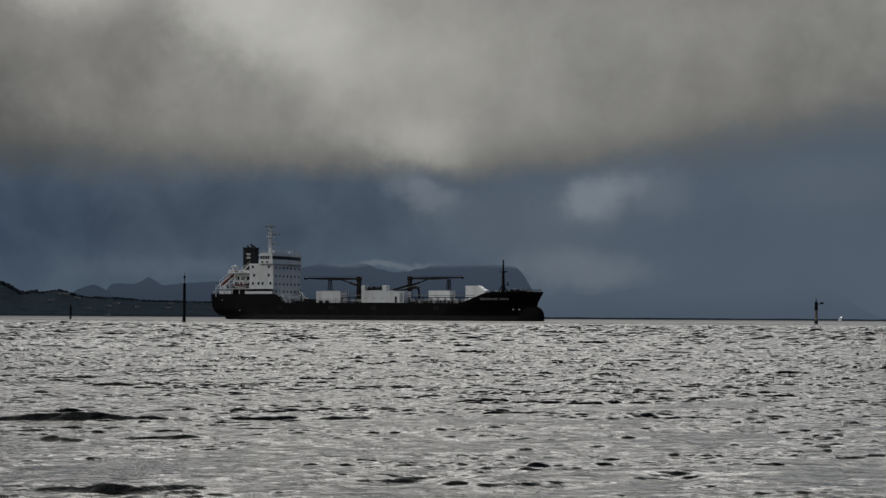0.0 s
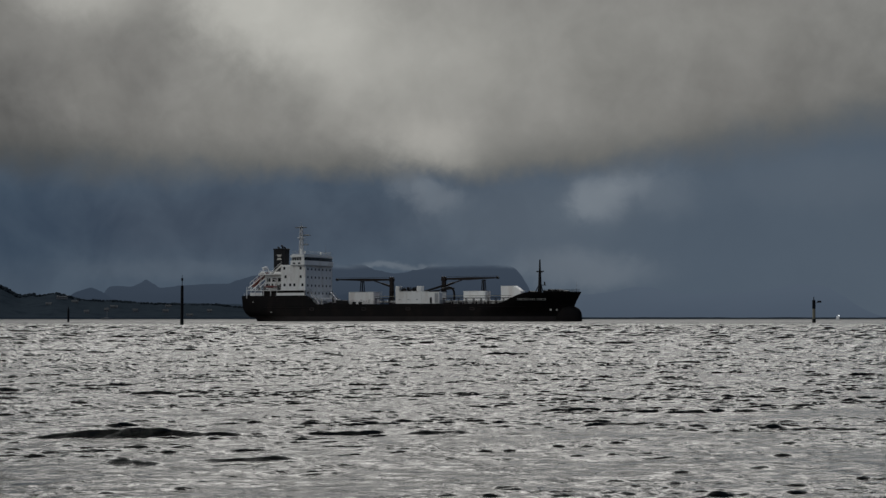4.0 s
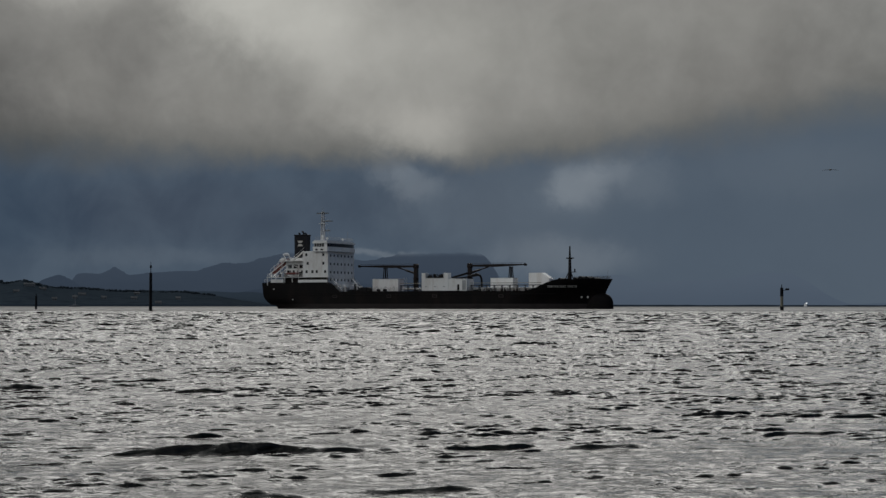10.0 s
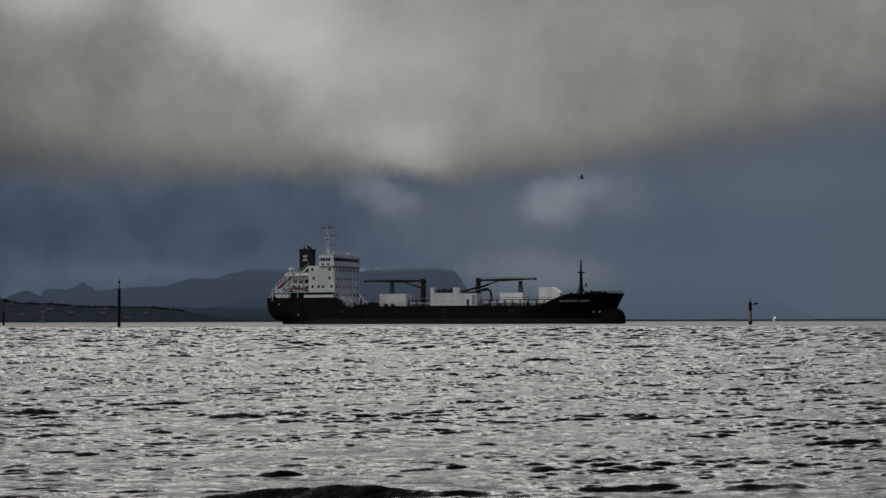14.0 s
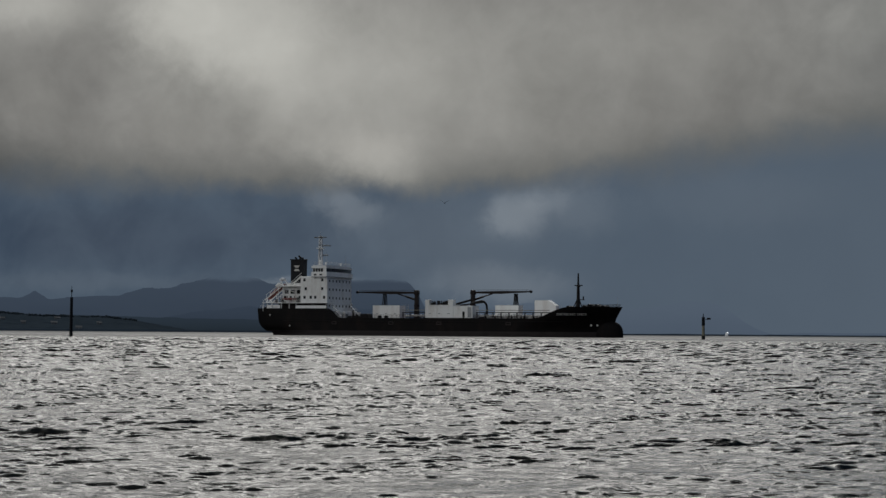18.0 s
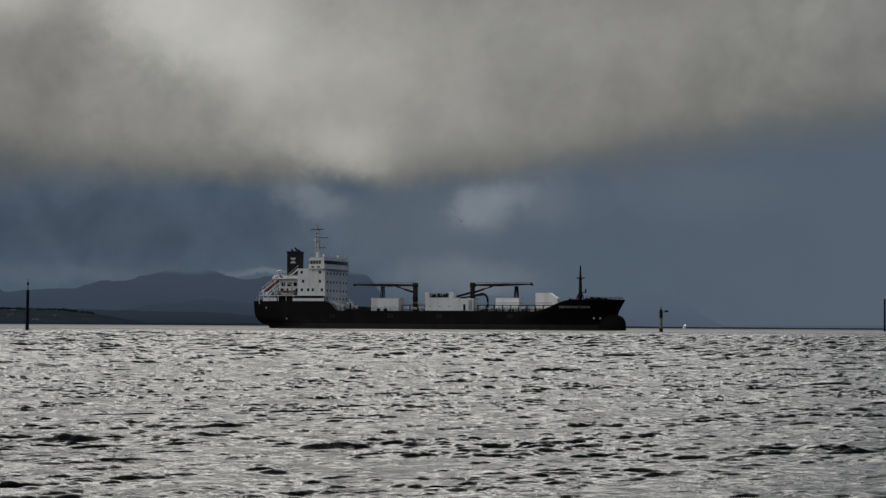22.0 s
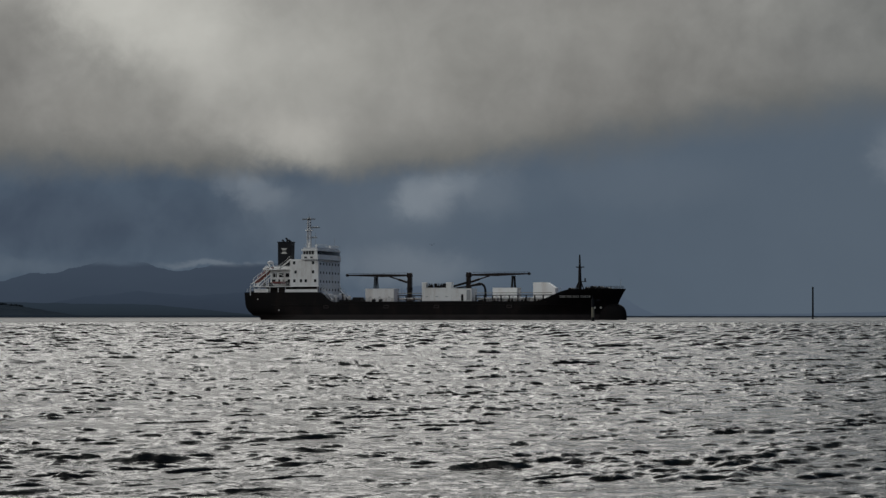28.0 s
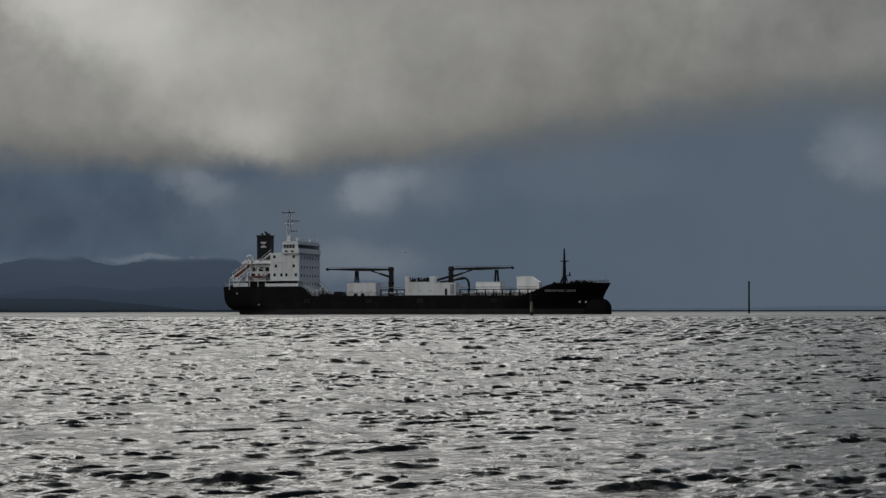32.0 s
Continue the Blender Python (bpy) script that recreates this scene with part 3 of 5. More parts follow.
def farthest_profile(az):
    h = 0.90 * step(az, 2.9, 3.9) + 0.24 * math.exp(-((az - 7.3) / 0.9) ** 2) + 0.30 * math.exp(-((az - 13.0) / 1.4) ** 2)
    h *= 1 - step(az, 13.6, 15.9)
    h += 0.12 * step(az, 14.5, 17) + 0.06 * step(az, 20, 24)
    return max(0.04, h + 0.05 * bumpy(az, 5, 0.8) * min(1, h * 2))


def near_profile(az):
    h = 0.50 + 0.13 * (1 - step(az, -12.5, -9.5)) + 0.15 * (1 - step(az, -13.9, -12.4)) + 0.34 * (1 - step(az, -15.7, -14.85))
    h += 0.12 * math.exp(-((az + 13.65) / 0.42) ** 2) - 0.05 * math.exp(-((az + 14.8) / 0.35) ** 2) + 0.05 * math.exp(-((az + 6.2) / 1.2) ** 2)
    h *= 1 - 0.96 * step(az, -8.6, -4.2)
    return max(0.012, h + 0.03 * bumpy(az, 12, 1.4) * min(1, h * 2))


def coast_profile(az):
    h = (0.56 - 0.08 * step(az, -9.0, -4.0)) * step(az, -16, -12) * (1 - 0.92 * step(az, -3.5, 2.5))
    return max(0.012, h + 0.02 * bumpy(az, 14, 1.4) * min(1, h * 2))


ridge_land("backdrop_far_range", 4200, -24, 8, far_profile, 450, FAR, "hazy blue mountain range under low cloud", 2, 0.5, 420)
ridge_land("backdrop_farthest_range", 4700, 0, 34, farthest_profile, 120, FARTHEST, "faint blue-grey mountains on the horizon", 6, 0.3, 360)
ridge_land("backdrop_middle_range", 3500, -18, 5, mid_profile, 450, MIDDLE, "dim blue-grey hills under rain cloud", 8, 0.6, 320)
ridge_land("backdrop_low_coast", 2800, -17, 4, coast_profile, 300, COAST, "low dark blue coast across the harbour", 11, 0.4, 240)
ridge_land("hills", 2300, -26, 4, near_profile, 700, HILL, "dark coastal hills with bush and pasture, haze painted into their colour", 4, 1.0, 420, 14)


def build_shore():
    bm = bmesh.new()
    rows = []
    for j in range(3):
        row = []
        for i in range(241):
            az = -26 + 62 * i / 240
            d = 2290 + 4 * j if az < 4 else 2290 + (az - 4) * 60 + 4 * j
            z = (0.0, 3.6 + 1.0 * bumpy(az, 30, 2.0), 0.0)[j] if az < 3.5 else (0.0, 3.0 + 0.6 * bumpy(az, 31, 2.0), 0.0)[j]
            row.append(bm.verts.new((d * math.sin(radians(az)), d * math.cos(radians(az)), z - 0.4)))
        rows.append(row)
    for a, b in zip(rows, rows[1:]):
        for i in range(240):
            bm.faces.new((a[i], a[i + 1], b[i + 1], b[i]))
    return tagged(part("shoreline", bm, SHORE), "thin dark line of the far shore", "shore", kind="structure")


build_shore()


def near_point(az, u):
    """A point on the front slope of the coastal hills."""
    d = 2300 + 700 * u
    top = near_profile(az) * 2300 * 0.017453
    z = top * math.sin(min(1.0, u / 0.62) * 1.5708) * d / 2300
    return Vector((d * math.sin(radians(az)), d * math.cos(radians(az)), z))


def build_woodland():
    """Bush along the ridges: many small uneven clumps."""
    rng = random.Random(5)
    bm = bmesh.new()
    for i in range(800):
        u = 0.62 - 0.10 * rng.random() ** 2.0
        az = -18 + 11 * rng.random() ** 1.6
        r = rng.uniform(1.0, 2.6) + (1.8 if az < -14.4 else 0.0)
        at = near_point(az, u)
        m = Matrix.Translation(at + Vector((0, 0, r * 0.5))) @ Matrix.Diagonal((r * rng.uniform(0.8, 1.6), r, r * rng.uniform(0.6, 1.1), 1)) @ pose(0, 0, 0, rng.uniform(0, 360), rng.uniform(0, 360), 0)
        for v in bmesh.ops.create_icosphere(bm, subdivisions=1, radius=1, matrix=m)["verts"]:
            v.co += Vector((rng.uniform(-1, 1), rng.uniform(-1, 1), rng.uniform(-1, 1))) * r * 0.22
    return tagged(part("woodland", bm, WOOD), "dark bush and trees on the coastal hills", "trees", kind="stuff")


def build_house(az, u, length, tall):
    at = near_point(az, u)
    root = new("house")
    root.matrix_world = Matrix.Translation(at - Vector((0, 0, 1.0))) @ pose(0, 0, 0, 0, 0, -az)
    part("wall", box(-length / 2, length / 2, -3.5, 3.5, 0, tall), HOUSEWALL, root)
    roof = bmesh.new()
    for y0, y1 in ((-4.2, 0), (0, 4.2)):
        lo, hi = (tall - 0.1, tall + 2.4) if y0 < 0 else (tall + 2.4, tall - 0.1)
        vs = [roof.verts.new(c) for c in ((-length / 2 - 0.5, y0, lo), (length / 2 + 0.5, y0, lo), (length / 2 + 0.5, y1, hi), (-length / 2 - 0.5, y1, hi))]
        roof.faces.new(vs)
    bmesh.ops.solidify(roof, geom=roof.faces[:], thickness=0.3)
    part("roof", roof, HOUSEROOF, root)
    for i in range(max(2, int(length / 4))):
        x = -length / 2 + (i + 0.5) * length / max(2, int(length / 4))
        part("window", box(x - 0.45, x + 0.45, -3.58, -3.46, tall * 0.42, tall * 0.68), GLASS, root)
    return tagged(root, "pale house on the dark coastal hill", "house", group="houses on the hill")


# ---- the ship ----
ship = new("cargo_ship")
tagged(ship, "black-hulled cargo ship with white superstructure under way", "ship")

HALF = 9.0


def sheer(x):
    """Height of the hull's upper edge."""
    return 5.55 + 2.95 * (1 - step(x, -33.6, -28.8)) + 3.45 * step(x, 35.5, 45.0) + 0.12 * step(x, 48, 59)


def stem_x(z):
    return 57.3 + 2.1 * (max(0.0, z - 5.2) / 3.9) ** 1.15 if z > 5.2 else 57.3 - 0.25 * (5.2 - z) ** 0.9


def stern_x(z):
    """The counter curves in below and stands clear of the water over the rudder's well."""
    curve = -59.0 + 0.3 * max(0, 1 - z / 8.6) + 1.7 * max(0.0, (4.7 - z) / 3.1) ** 1.8
    return -54.9 if z < 1.15 else min(curve, -55.6)


def half_breadth(s, z):
    flare = step(z, 1.0, 9.0)
    start, power = 0.74 + 0.07 * flare, 1.7 + 0.9 * flare
    b = 1.0
    if s > start:
        b = 1 - ((s - start) / (1 - start)) ** power
    aft = 0.10 + 0.04 * (1 - flare)
    if s < aft:
        full = 0.86 + 0.10 * flare - 0.35 * (1 - step(z, -1.5, 3.2))
        b = full + (1 - full) * step(s, 0, aft)
    return HALF * max(b, 0.012)


def build_hull():
    ns, nz = 120, 14
    bm = bmesh.new()
    sides = {}
    for sgn in (-1, 1):
        grid = []
        for i in range(ns + 1):
            s = i / ns
            col = []
            mid = -59 + 118.2 * s
            top = sheer(mid)
            for j in range(nz + 1):
                z = (-1.6, -0.4, 0.5, 1.1, 1.25)[j] if j < 5 else 1.25 + (top - 1.25) * ((j - 4) / (nz - 4))
                x = stern_x(z) + (stem_x(z) - stern_x(z)) * s
                col.append(bm.verts.new((x, sgn * half_breadth(s, z), z)))
            grid.append(col)
        sides[sgn] = grid
        for i in range(ns):
            for j in range(nz):
                q = (grid[i][j], grid[i + 1][j], grid[i + 1][j + 1], grid[i][j + 1])
                bm.faces.new(q if sgn < 0 else q[::-1])
    for j in range(nz):
        bm.faces.new((sides[1][0][j], sides[1][0][j + 1], sides[-1][0][j + 1], sides[-1][0][j]))
        bm.faces.new((sides[-1][ns][j], sides[-1][ns][j + 1], sides[1][ns][j + 1], sides[1][ns][j]))
    bmesh.ops.recalc_face_normals(bm, faces=bm.faces)
    hull = smooth(part("hull", bm, HULL, ship, "black steel hull with rust streaks"), 40)
    # decks inside the bulwarks
    for name, x0, x1, drop in (("poop_deck", -58.0, -33.2, 0.9), ("main_deck", -33.2, 37.0, 0.25), ("forecastle_deck", 37.0, 57.0, 0.55)):
        bm = bmesh.new()
        rows = []
        for k in range(25):
            x = x0 + (x1 - x0) * k / 24
            s = (x + 59) / 118.2
            z = (8.5 if name == "poop_deck" else 5.55 if name == "main_deck" else sheer(x)) - drop
            b = half_breadth(s, z) - 0.12
            rows.append([bm.verts.new((x, -b, z)), bm.verts.new((x, b, z))])
        for a, b in zip(rows, rows[1:]):
            bm.faces.new((a[0], b[0], b[1], a[1]))
        part(name, bm, DECK, ship)
    # boot topping, a hand proud of the side, along the waterline
    bm = bmesh.new()
    for sgn in (-1, 1):
        rows = []
        for i in range(ns + 1):
            s = i / ns
            rows.append([bm.verts.new((stern_x(z) + (stem_x(z) - stern_x(z)) * s, sgn * (half_breadth(s, z) + 0.03), z)) for z in (-0.8, 0.0, 0.7, 1.12, 1.3, 1.6)])
        for a, b in zip(rows, rows[1:]):
            for j in range(5):
                q = (a[j], b[j], b[j + 1], a[j + 1])
                bm.faces.new(q if sgn < 0 else q[::-1])
    smooth(part("boot_topping", bm, BOOT, hull, "dull brown-red paint along the waterline"))
    # rubbing strake
    for sgn in (-1, 1):
        bm = bmesh.new()
        rings = []
        for i in range(70):
            x = -50 + 94 * i / 69
            y = half_breadth((x + 59) / 118.2, 4.6)
            rings.append([bm.verts.new((x, sgn * (y + out), 4.6 + up)) for out, up in ((-0.02, -0.1), (0.1, -0.06), (0.1, 0.06), (-0.02, 0.1))])
        for p, q in zip(rings, rings[1:]):
            for j in range(3):
                bm.faces.new((p[j], q[j], q[j + 1], p[j + 1]))
        bmesh.ops.recalc_face_normals(bm, faces=bm.faces)
        part("rubbing_strake", bm, HULL, hull)
    # rounded bulb in front of the stem
    bm = bmesh.new()
    bmesh.ops.create_uvsphere(bm, u_segments=32, v_segments=28, radius=1)
    for v in bm.verts:
        x, y, z = v.co
        flat = math.hypot(x, y)
        full = (1 - abs(z) ** 3.2) ** (1 / 3.2) / max(flat, 1e-4)
        v.co = (53.0 + 6.6 * x * full, 2.3 * y * full, 0.3 + 4.75 * z)
    smooth(part("bulbous_bow", bm, HULL, hull, "rounded black bulb standing out of the water"), 60)
    # name and marks on the bow and the side
    for sgn in (-1, 1):
        for x0, n in ((41.6, 10), (47.5, 5)):
            bm = bmesh.new()
            x = x0
            for i in range(n):
                w = (0.44, 0.34, 0.50, 0.38, 0.46)[i % 5]
                for lo, hi in (((6.5, 7.15),) if i % 3 else ((6.5, 6.72), (6.9, 7.15))):
                    corners = []
                    for xx, z in ((x, lo), (x + w, lo), (x + w, hi), (x, hi)):
                        corners.append(bm.verts.new((xx, sgn * (half_breadth((xx + 59) / 118.2, z) + 0.05), z)))
                    bm.faces.new(corners)
                x += w + 0.14
            bmesh.ops.solidify(bm, geom=bm.faces[:], thickness=0.03)
            part("name_bar", bm, LETTER, hull, "pale bars of lettering on the bow")
        for x in (51.0, 52.7):
            s = (x + 59) / 118.2
            y = sgn * half_breadth(s, 3.6)
            bm = bmesh.new()
            bmesh.ops.create_cone(bm, cap_ends=True, segments=14, radius1=0.30, radius2=0.30, depth=0.16, matrix=Matrix.Translation((x, y + sgn * 0.06, 3.6)) @ pose(0, 0, 0, 90, 0, 12 * sgn))
            part("thruster_mark", bm, LETTER, hull, "round white hull mark")
        for x, z in ((-47.2, 3.0), (-54.5, 6.4)):
            y = sgn * half_breadth((x + 59) / 118.2, z)
            bm = bmesh.new()
            bmesh.ops.create_cone(bm, cap_ends=True, segments=12, radius1=0.22, radius2=0.22, depth=0.14, matrix=Matrix.Translation((x, y + sgn * 0.05, z)) @ pose(0, 0, 0, 90, 0, 0))
            part("hull_mark", bm, LETTER, hull, "small pale hull mark")
        # round hull openings with a raised rim
        for x in (-31.5, -12.0, 4.0, 26.5):
            bm = bmesh.new()
            ring = [(-0.8, -0.35), (-0.65, -0.45), (0.65, -0.45), (0.8, -0.35), (0.8, 0.35), (0.65, 0.45), (-0.65, 0.45), (-0.8, 0.35)]
            outer = [bm.verts.new((x + u, sgn * 9.06, 4.0 + v)) for u, v in ring]
            inner = [bm.verts.new((x + u * 0.78, sgn * 9.06, 4.0 + v * 0.62)) for u, v in ring]
            back = [bm.verts.new((x + u, sgn * 8.96, 4.0 + v)) for u, v in ring]
            for k in range(8):
                n = (k + 1) % 8
                bm.faces.new((outer[k], outer[n], inner[n], inner[k]))
                bm.faces.new((back[k], back[n], outer[n], outer[k]))
            bmesh.ops.recalc_face_normals(bm, faces=bm.faces)
            part("fairlead_rim", bm, WORN_AND_SHADE, hull)
    return hull


hull = build_hull()


def pane(x0, x1, y0, y1, z0, z1, parent):
    return part("window", box(x0, x1, y0, y1, z0, z1, 0.03), GLASS, parent)


def rail(points, height, parent, material, name="railing", bars=3, gap=1.6, r=0.035):
    """A ship's rail: stanchions and bars along a line of points."""
    bm = bmesh.new()
    for a, b in zip(points, points[1:]):
        a, b = Vector(a), Vector(b)
        n = max(1, int((b - a).length / gap))
        for i in range(n + 1):
            p = a.lerp(b, i / n)
            rod(p, p + Vector((0, 0, height)), r, sides=4, bm=bm)
        for k in range(1, bars + 1):
            up = Vector((0, 0, height * k / bars))
            rod(a + up, b + up, r * 0.85, sides=4, bm=bm)
    return part(name, bm, material, parent)


def smooth_dome(x, y, z):
    """A rounded cover over the davit winch."""
    bm = bmesh.new()
    bmesh.ops.create_uvsphere(bm, u_segments=14, v_segments=10, radius=1)
    for v in bm.verts:
        v.co = (x + 1.1 * v.co.x, y + 0.8 * v.co.y, z + (0.75 if v.co.z > 0 else 0.35) * v.co.z)
    return bm


def build_superstructure():
    # main block with its front, four decks high
    house = part("deckhouse", box(-43.6, -34.1, -8.8, 8.8, 10.3, 18.6, 0.12), WHITE, ship, "white accommodation block with dark portholes")
    for z, xs in ((17.5, (-42.2, -35.9)), (14.7, (-41.7, -35.9)), (12.0, (-42.1, -39.9, -38.3, -35.2))):
        for x in xs:
            for sgn in (-1, 1):
                pane(x - 0.38, x + 0.38, sgn * 8.8 - 0.06, sgn * 8.8 + 0.06, z - 0.46, z + 0.46, house)
    for z in (17.2, 14.5, 11.8, 9.3):
        for y in (-7.2, -4.8, -2.4, 0, 2.4, 4.8, 7.2):
            pane(-34.16, -34.02, y - 0.32, y + 0.32, z - 0.36, z + 0.36, house)
    # shade below the shelter deck is put into this wall colour
    part("lower_house", box(-43.6, -34.3, -6.2, 6.2, 7.6, 10.2), WORN_AND_SHADE, house, "lower house with its shade painted dark")
    part("lower_front", box(-34.6, -34.1, -8.7, 8.7, 7.6, 10.2, 0.05), WHITE, house)
    # seams of the decks
    for z in (10.35, 13.2, 15.95):
        bm = box(-43.66, -34.04, -8.86, 8.86, z - 0.06, z + 0.06)
        part("deck_seam", bm, WHITE, house)
    # bridge with slanted front, windows round, roof
    bridge = part("bridge", plan(bowed(-39.2, -34.4, 9.1, 1.0), 19.5, 21.2), WHITE, ship, "white navigating bridge with a band of windows")
    part("bridge_roof", plan(bowed(-39.5, -34.2, 9.45, 1.2), 21.15, 21.75), WHITE, bridge)
    part("bridge_top_rim", plan(bowed(-39.2, -34.6, 9.0, 1.1), 21.75, 22.2), MASTGREY, bridge)
    part("wing_bulwark", plan(bowed(-39.5, -34.1, 9.4, 1.1), 18.55, 20.0), WHITE, bridge)
    part("wing_lip", plan(bowed(-39.55, -34.05, 9.45, 1.1), 18.4, 18.56), GREYSTEEL, bridge)
    for sgn in (-1, 1):
        for i in range(4):
            x = -39.05 + i * 0.92
            pane(x, x + 0.76, sgn * 9.1 - 0.05, sgn * 9.1 + 0.05, 20.05, 21.1, bridge)
        for x in (-38.6, -36.6):
            pane(x, x + 0.9, sgn * 9.4 - 0.05, sgn * 9.4 + 0.05, 18.85, 19.35, bridge)
        # brackets under the wing
        for x in (-38.6, -36.6, -34.8):
            part("wing_bracket", prism([(x, 17.9), (x + 0.14, 17.9), (x + 0.14, 18.45), (x, 18.45)], sgn * 8.8, sgn * 9.3), WHITE, bridge)
    # front panes along the swelling wall
    for i in range(15):
        p, q = [(-34.4 + 1.0 * (1 - (y / 9.1) ** 2), y) for y in (-8.95 + i * 1.2, -8.95 + i * 1.2 + 1.06)]
        part("window", beam((p[0], p[1], 20.58), (q[0], q[1], 20.58), 0.14, 1.05), GLASS, bridge)
    rail([(-39.0, -8.6, 22.3), (-34.4, -8.6, 22.3), (-34.4, 8.6, 22.3), (-39.0, 8.6, 22.3)], 0.9, bridge, GREYSTEEL)
    for x, y in ((-36.0, -6.0), (-35.2, 3.0)):
        bm = rod((x, y, 22.0), (x, y, 22.6), 0.25)
        bmesh.ops.create_uvsphere(bm, u_segments=12, v_segments=8, radius=0.38, matrix=Matrix.Translation((x, y, 22.8)))
        smooth(part("radome", bm, WHITE, bridge))
    # stepped decks behind the block
    aft = part("aft_deckhouse", box(-51.2, -43.6, -6.6, 6.6, 10.35, 15.4, 0.1), WHITE, ship, "lower white deckhouse with boat deck")
    part("boat_deck", box(-52.0, -43.6, -8.6, 8.6, 15.4, 15.75, 0.06), WHITE, aft)
    # dark colour stands in for shade under the awning deck
    part("poop_house", box(-53.5, -43.6, -4.6, 4.6, 7.6, 10.1, 0.1), WORN_AND_SHADE, aft, "house under the poop awning deck, its shade painted dark")
    part("shelter_deck", box(-57.2, -33.9, -8.9, 8.9, 10.15, 10.35, 0.04), WHITE, aft, "white deck edge over a shaded opening")
    for sgn in (-1, 1):
        part("side_screen", box(-45.2, -34.2, sgn * 8.86 - 0.06, sgn * 8.86 + 0.06, 8.35, 9.40), WHITE, aft)
        part("side_screen", box(-55.8, -51.0, sgn * 8.4 - 0.06, sgn * 8.4 + 0.06, 8.5, 9.6), WHITE, aft)
        for x in (-57.0, -53.8, -50.4, -47.6, -45.2):
            part("pillar", rod((x, sgn * 8.6, 7.6), (x, sgn * 8.6, 10.1), 0.14), WHITE, aft)
        for x in (-49.6, -48.2, -46.6, -45.0):
            pane(x - 0.35, x + 0.35, sgn * 6.6 - 0.06, sgn * 6.6 + 0.06, 11.6, 12.5, aft)
        for x, w, z0, z1 in ((-50.3, 0.5, 10.4, 12.5), (-44.3, 0.45, 10.4, 12.5), (-47.4, 0.8, 13.2, 14.4), (-45.4, 0.6, 13.2, 14.4), (-49.6, 0.6, 13.2, 14.4)):
            part("doorway", box(x - w, x + w, sgn * 6.6 - 0.07, sgn * 6.6 + 0.07, z0, z1, 0.02), BLACK, aft, "dark opening in the deckhouse side")
        for x in (-51.6, -48.6, -46.0):
            part("pillar", rod((x, sgn * 8.4, 10.35), (x, sgn * 8.4, 15.4), 0.07), WHITE, aft)
        rail([(-57.0, sgn * 8.7, 10.35), (-43.8, sgn * 8.7, 10.35)], 1.05, aft, WHITE, gap=1.3)
        rail([(-52.0, sgn * 8.5, 15.75), (-43.8, sgn * 8.5, 15.75)], 1.05, aft, WHITE, gap=1.3)
        # stair up to the top of the block
        bm = bmesh.new()
        beam((-47.6, sgn * 8.0, 15.7), (-43.7, sgn * 8.0, 18.7), 0.9, 0.22, bm=bm)
        beam((-47.6, sgn * 8.0, 16.7), (-43.7, sgn * 8.0, 19.7), 0.06, 0.08, bm=bm)
        part("stair", bm, WHITE, aft)
        # sloping front stair and ventilators where the sheer drops
        bm = bmesh.new()
        beam((-33.9, sgn * 7.0, 9.9), (-29.6, sgn * 7.0, 5.6), 0.8, 0.14, bm=bm)
        for dy in (-0.4, 0.4):
            beam((-33.9, sgn * 7.0 + dy, 10.9), (-29.6, sgn * 7.0 + dy, 6.6), 0.05, 0.06, bm=bm)
        part("stair", bm, GREYSTEEL, house)
        for x, h in ((-32.6, 8.0), (-31.2, 7.4), (-29.6, 7.0)):
            bm = rod((x, sgn * 5.5, 5.3), (x, sgn * 5.5, h), 0.35)
            rod((x, sgn * 5.5, h), (x, sgn * 5.5, h + 0.45), 0.62, 0.5, bm=bm)
            part("ventilator", bm, WHITE, ship, "white mushroom ventilator")
    part("forward_house", box(-34.1, -31.6, -4.4, 4.4, 5.3, 7.7, 0.1), WHITE, house)
    part("hose_locker", box(-31.4, -30.2, -3.2, -1.4, 5.3, 6.9, 0.06), GREYSTEEL, house)
    for x, w, h in ((-50.6, 0.9, 1.3), (-44.9, 0.8, 1.6), (-43.0, 0.6, 1.1), (-52.6, 0.7, 1.0)):
        part("deck_box", box(x - w / 2, x + w / 2, -8.2, -7.2, 10.35, 10.35 + h, 0.05), BLACK, aft)
    # mooring gear
    for x in (-57.6, -55.6):
        bm = rod((x, -6.5, 7.6), (x, -6.5, 8.9), 0.25)
        rod((x, -5.8, 7.6), (x, -5.8, 8.9), 0.25, bm=bm)
        part("bollard", bm, BLACK, ship)
    rail([(-58.6, -7.8, 8.5), (-58.6, 7.8, 8.5)], 1.1, ship, WHITE)
    # funnel
    funnel = part("funnel", prism([(-51.0, 15.7), (-46.6, 15.7), (-46.5, 24.2), (-51.1, 24.2)], -1.3, 1.3), FUNNEL, ship, "tall black funnel with a white hourglass mark")
    part("funnel_cap", box(-51.3, -46.3, -1.5, 1.5, 24.2, 24.5, 0.06), FUNNEL, funnel)
    for x, y, h in ((-49.4, -0.6, 24.7), (-48.7, 0.5, 25.3), (-48.1, -0.4, 25.1), (-47.6, 0.5, 24.7)):
        bm = rod((x, y, 24.3), (x, y, h), 0.28, sides=10)
        rod((x, y, h), (x - 0.5, y, h + 0.35), 0.28, sides=10, bm=bm)
        part("exhaust_pipe", bm, BLACK, funnel)
    for sgn in (-1, 1):
        for z0, z1, low, top in ((21.75, 22.45, 0.55, 1.05), (20.65, 21.35, 1.05, 0.55)):
            bm = prism([(-48.9 - low, z0), (-48.9 + low, z0), (-48.9 + top, z1), (-48.9 - top, z1)], sgn * 1.3 - 0.03, sgn * 1.3 + 0.03)
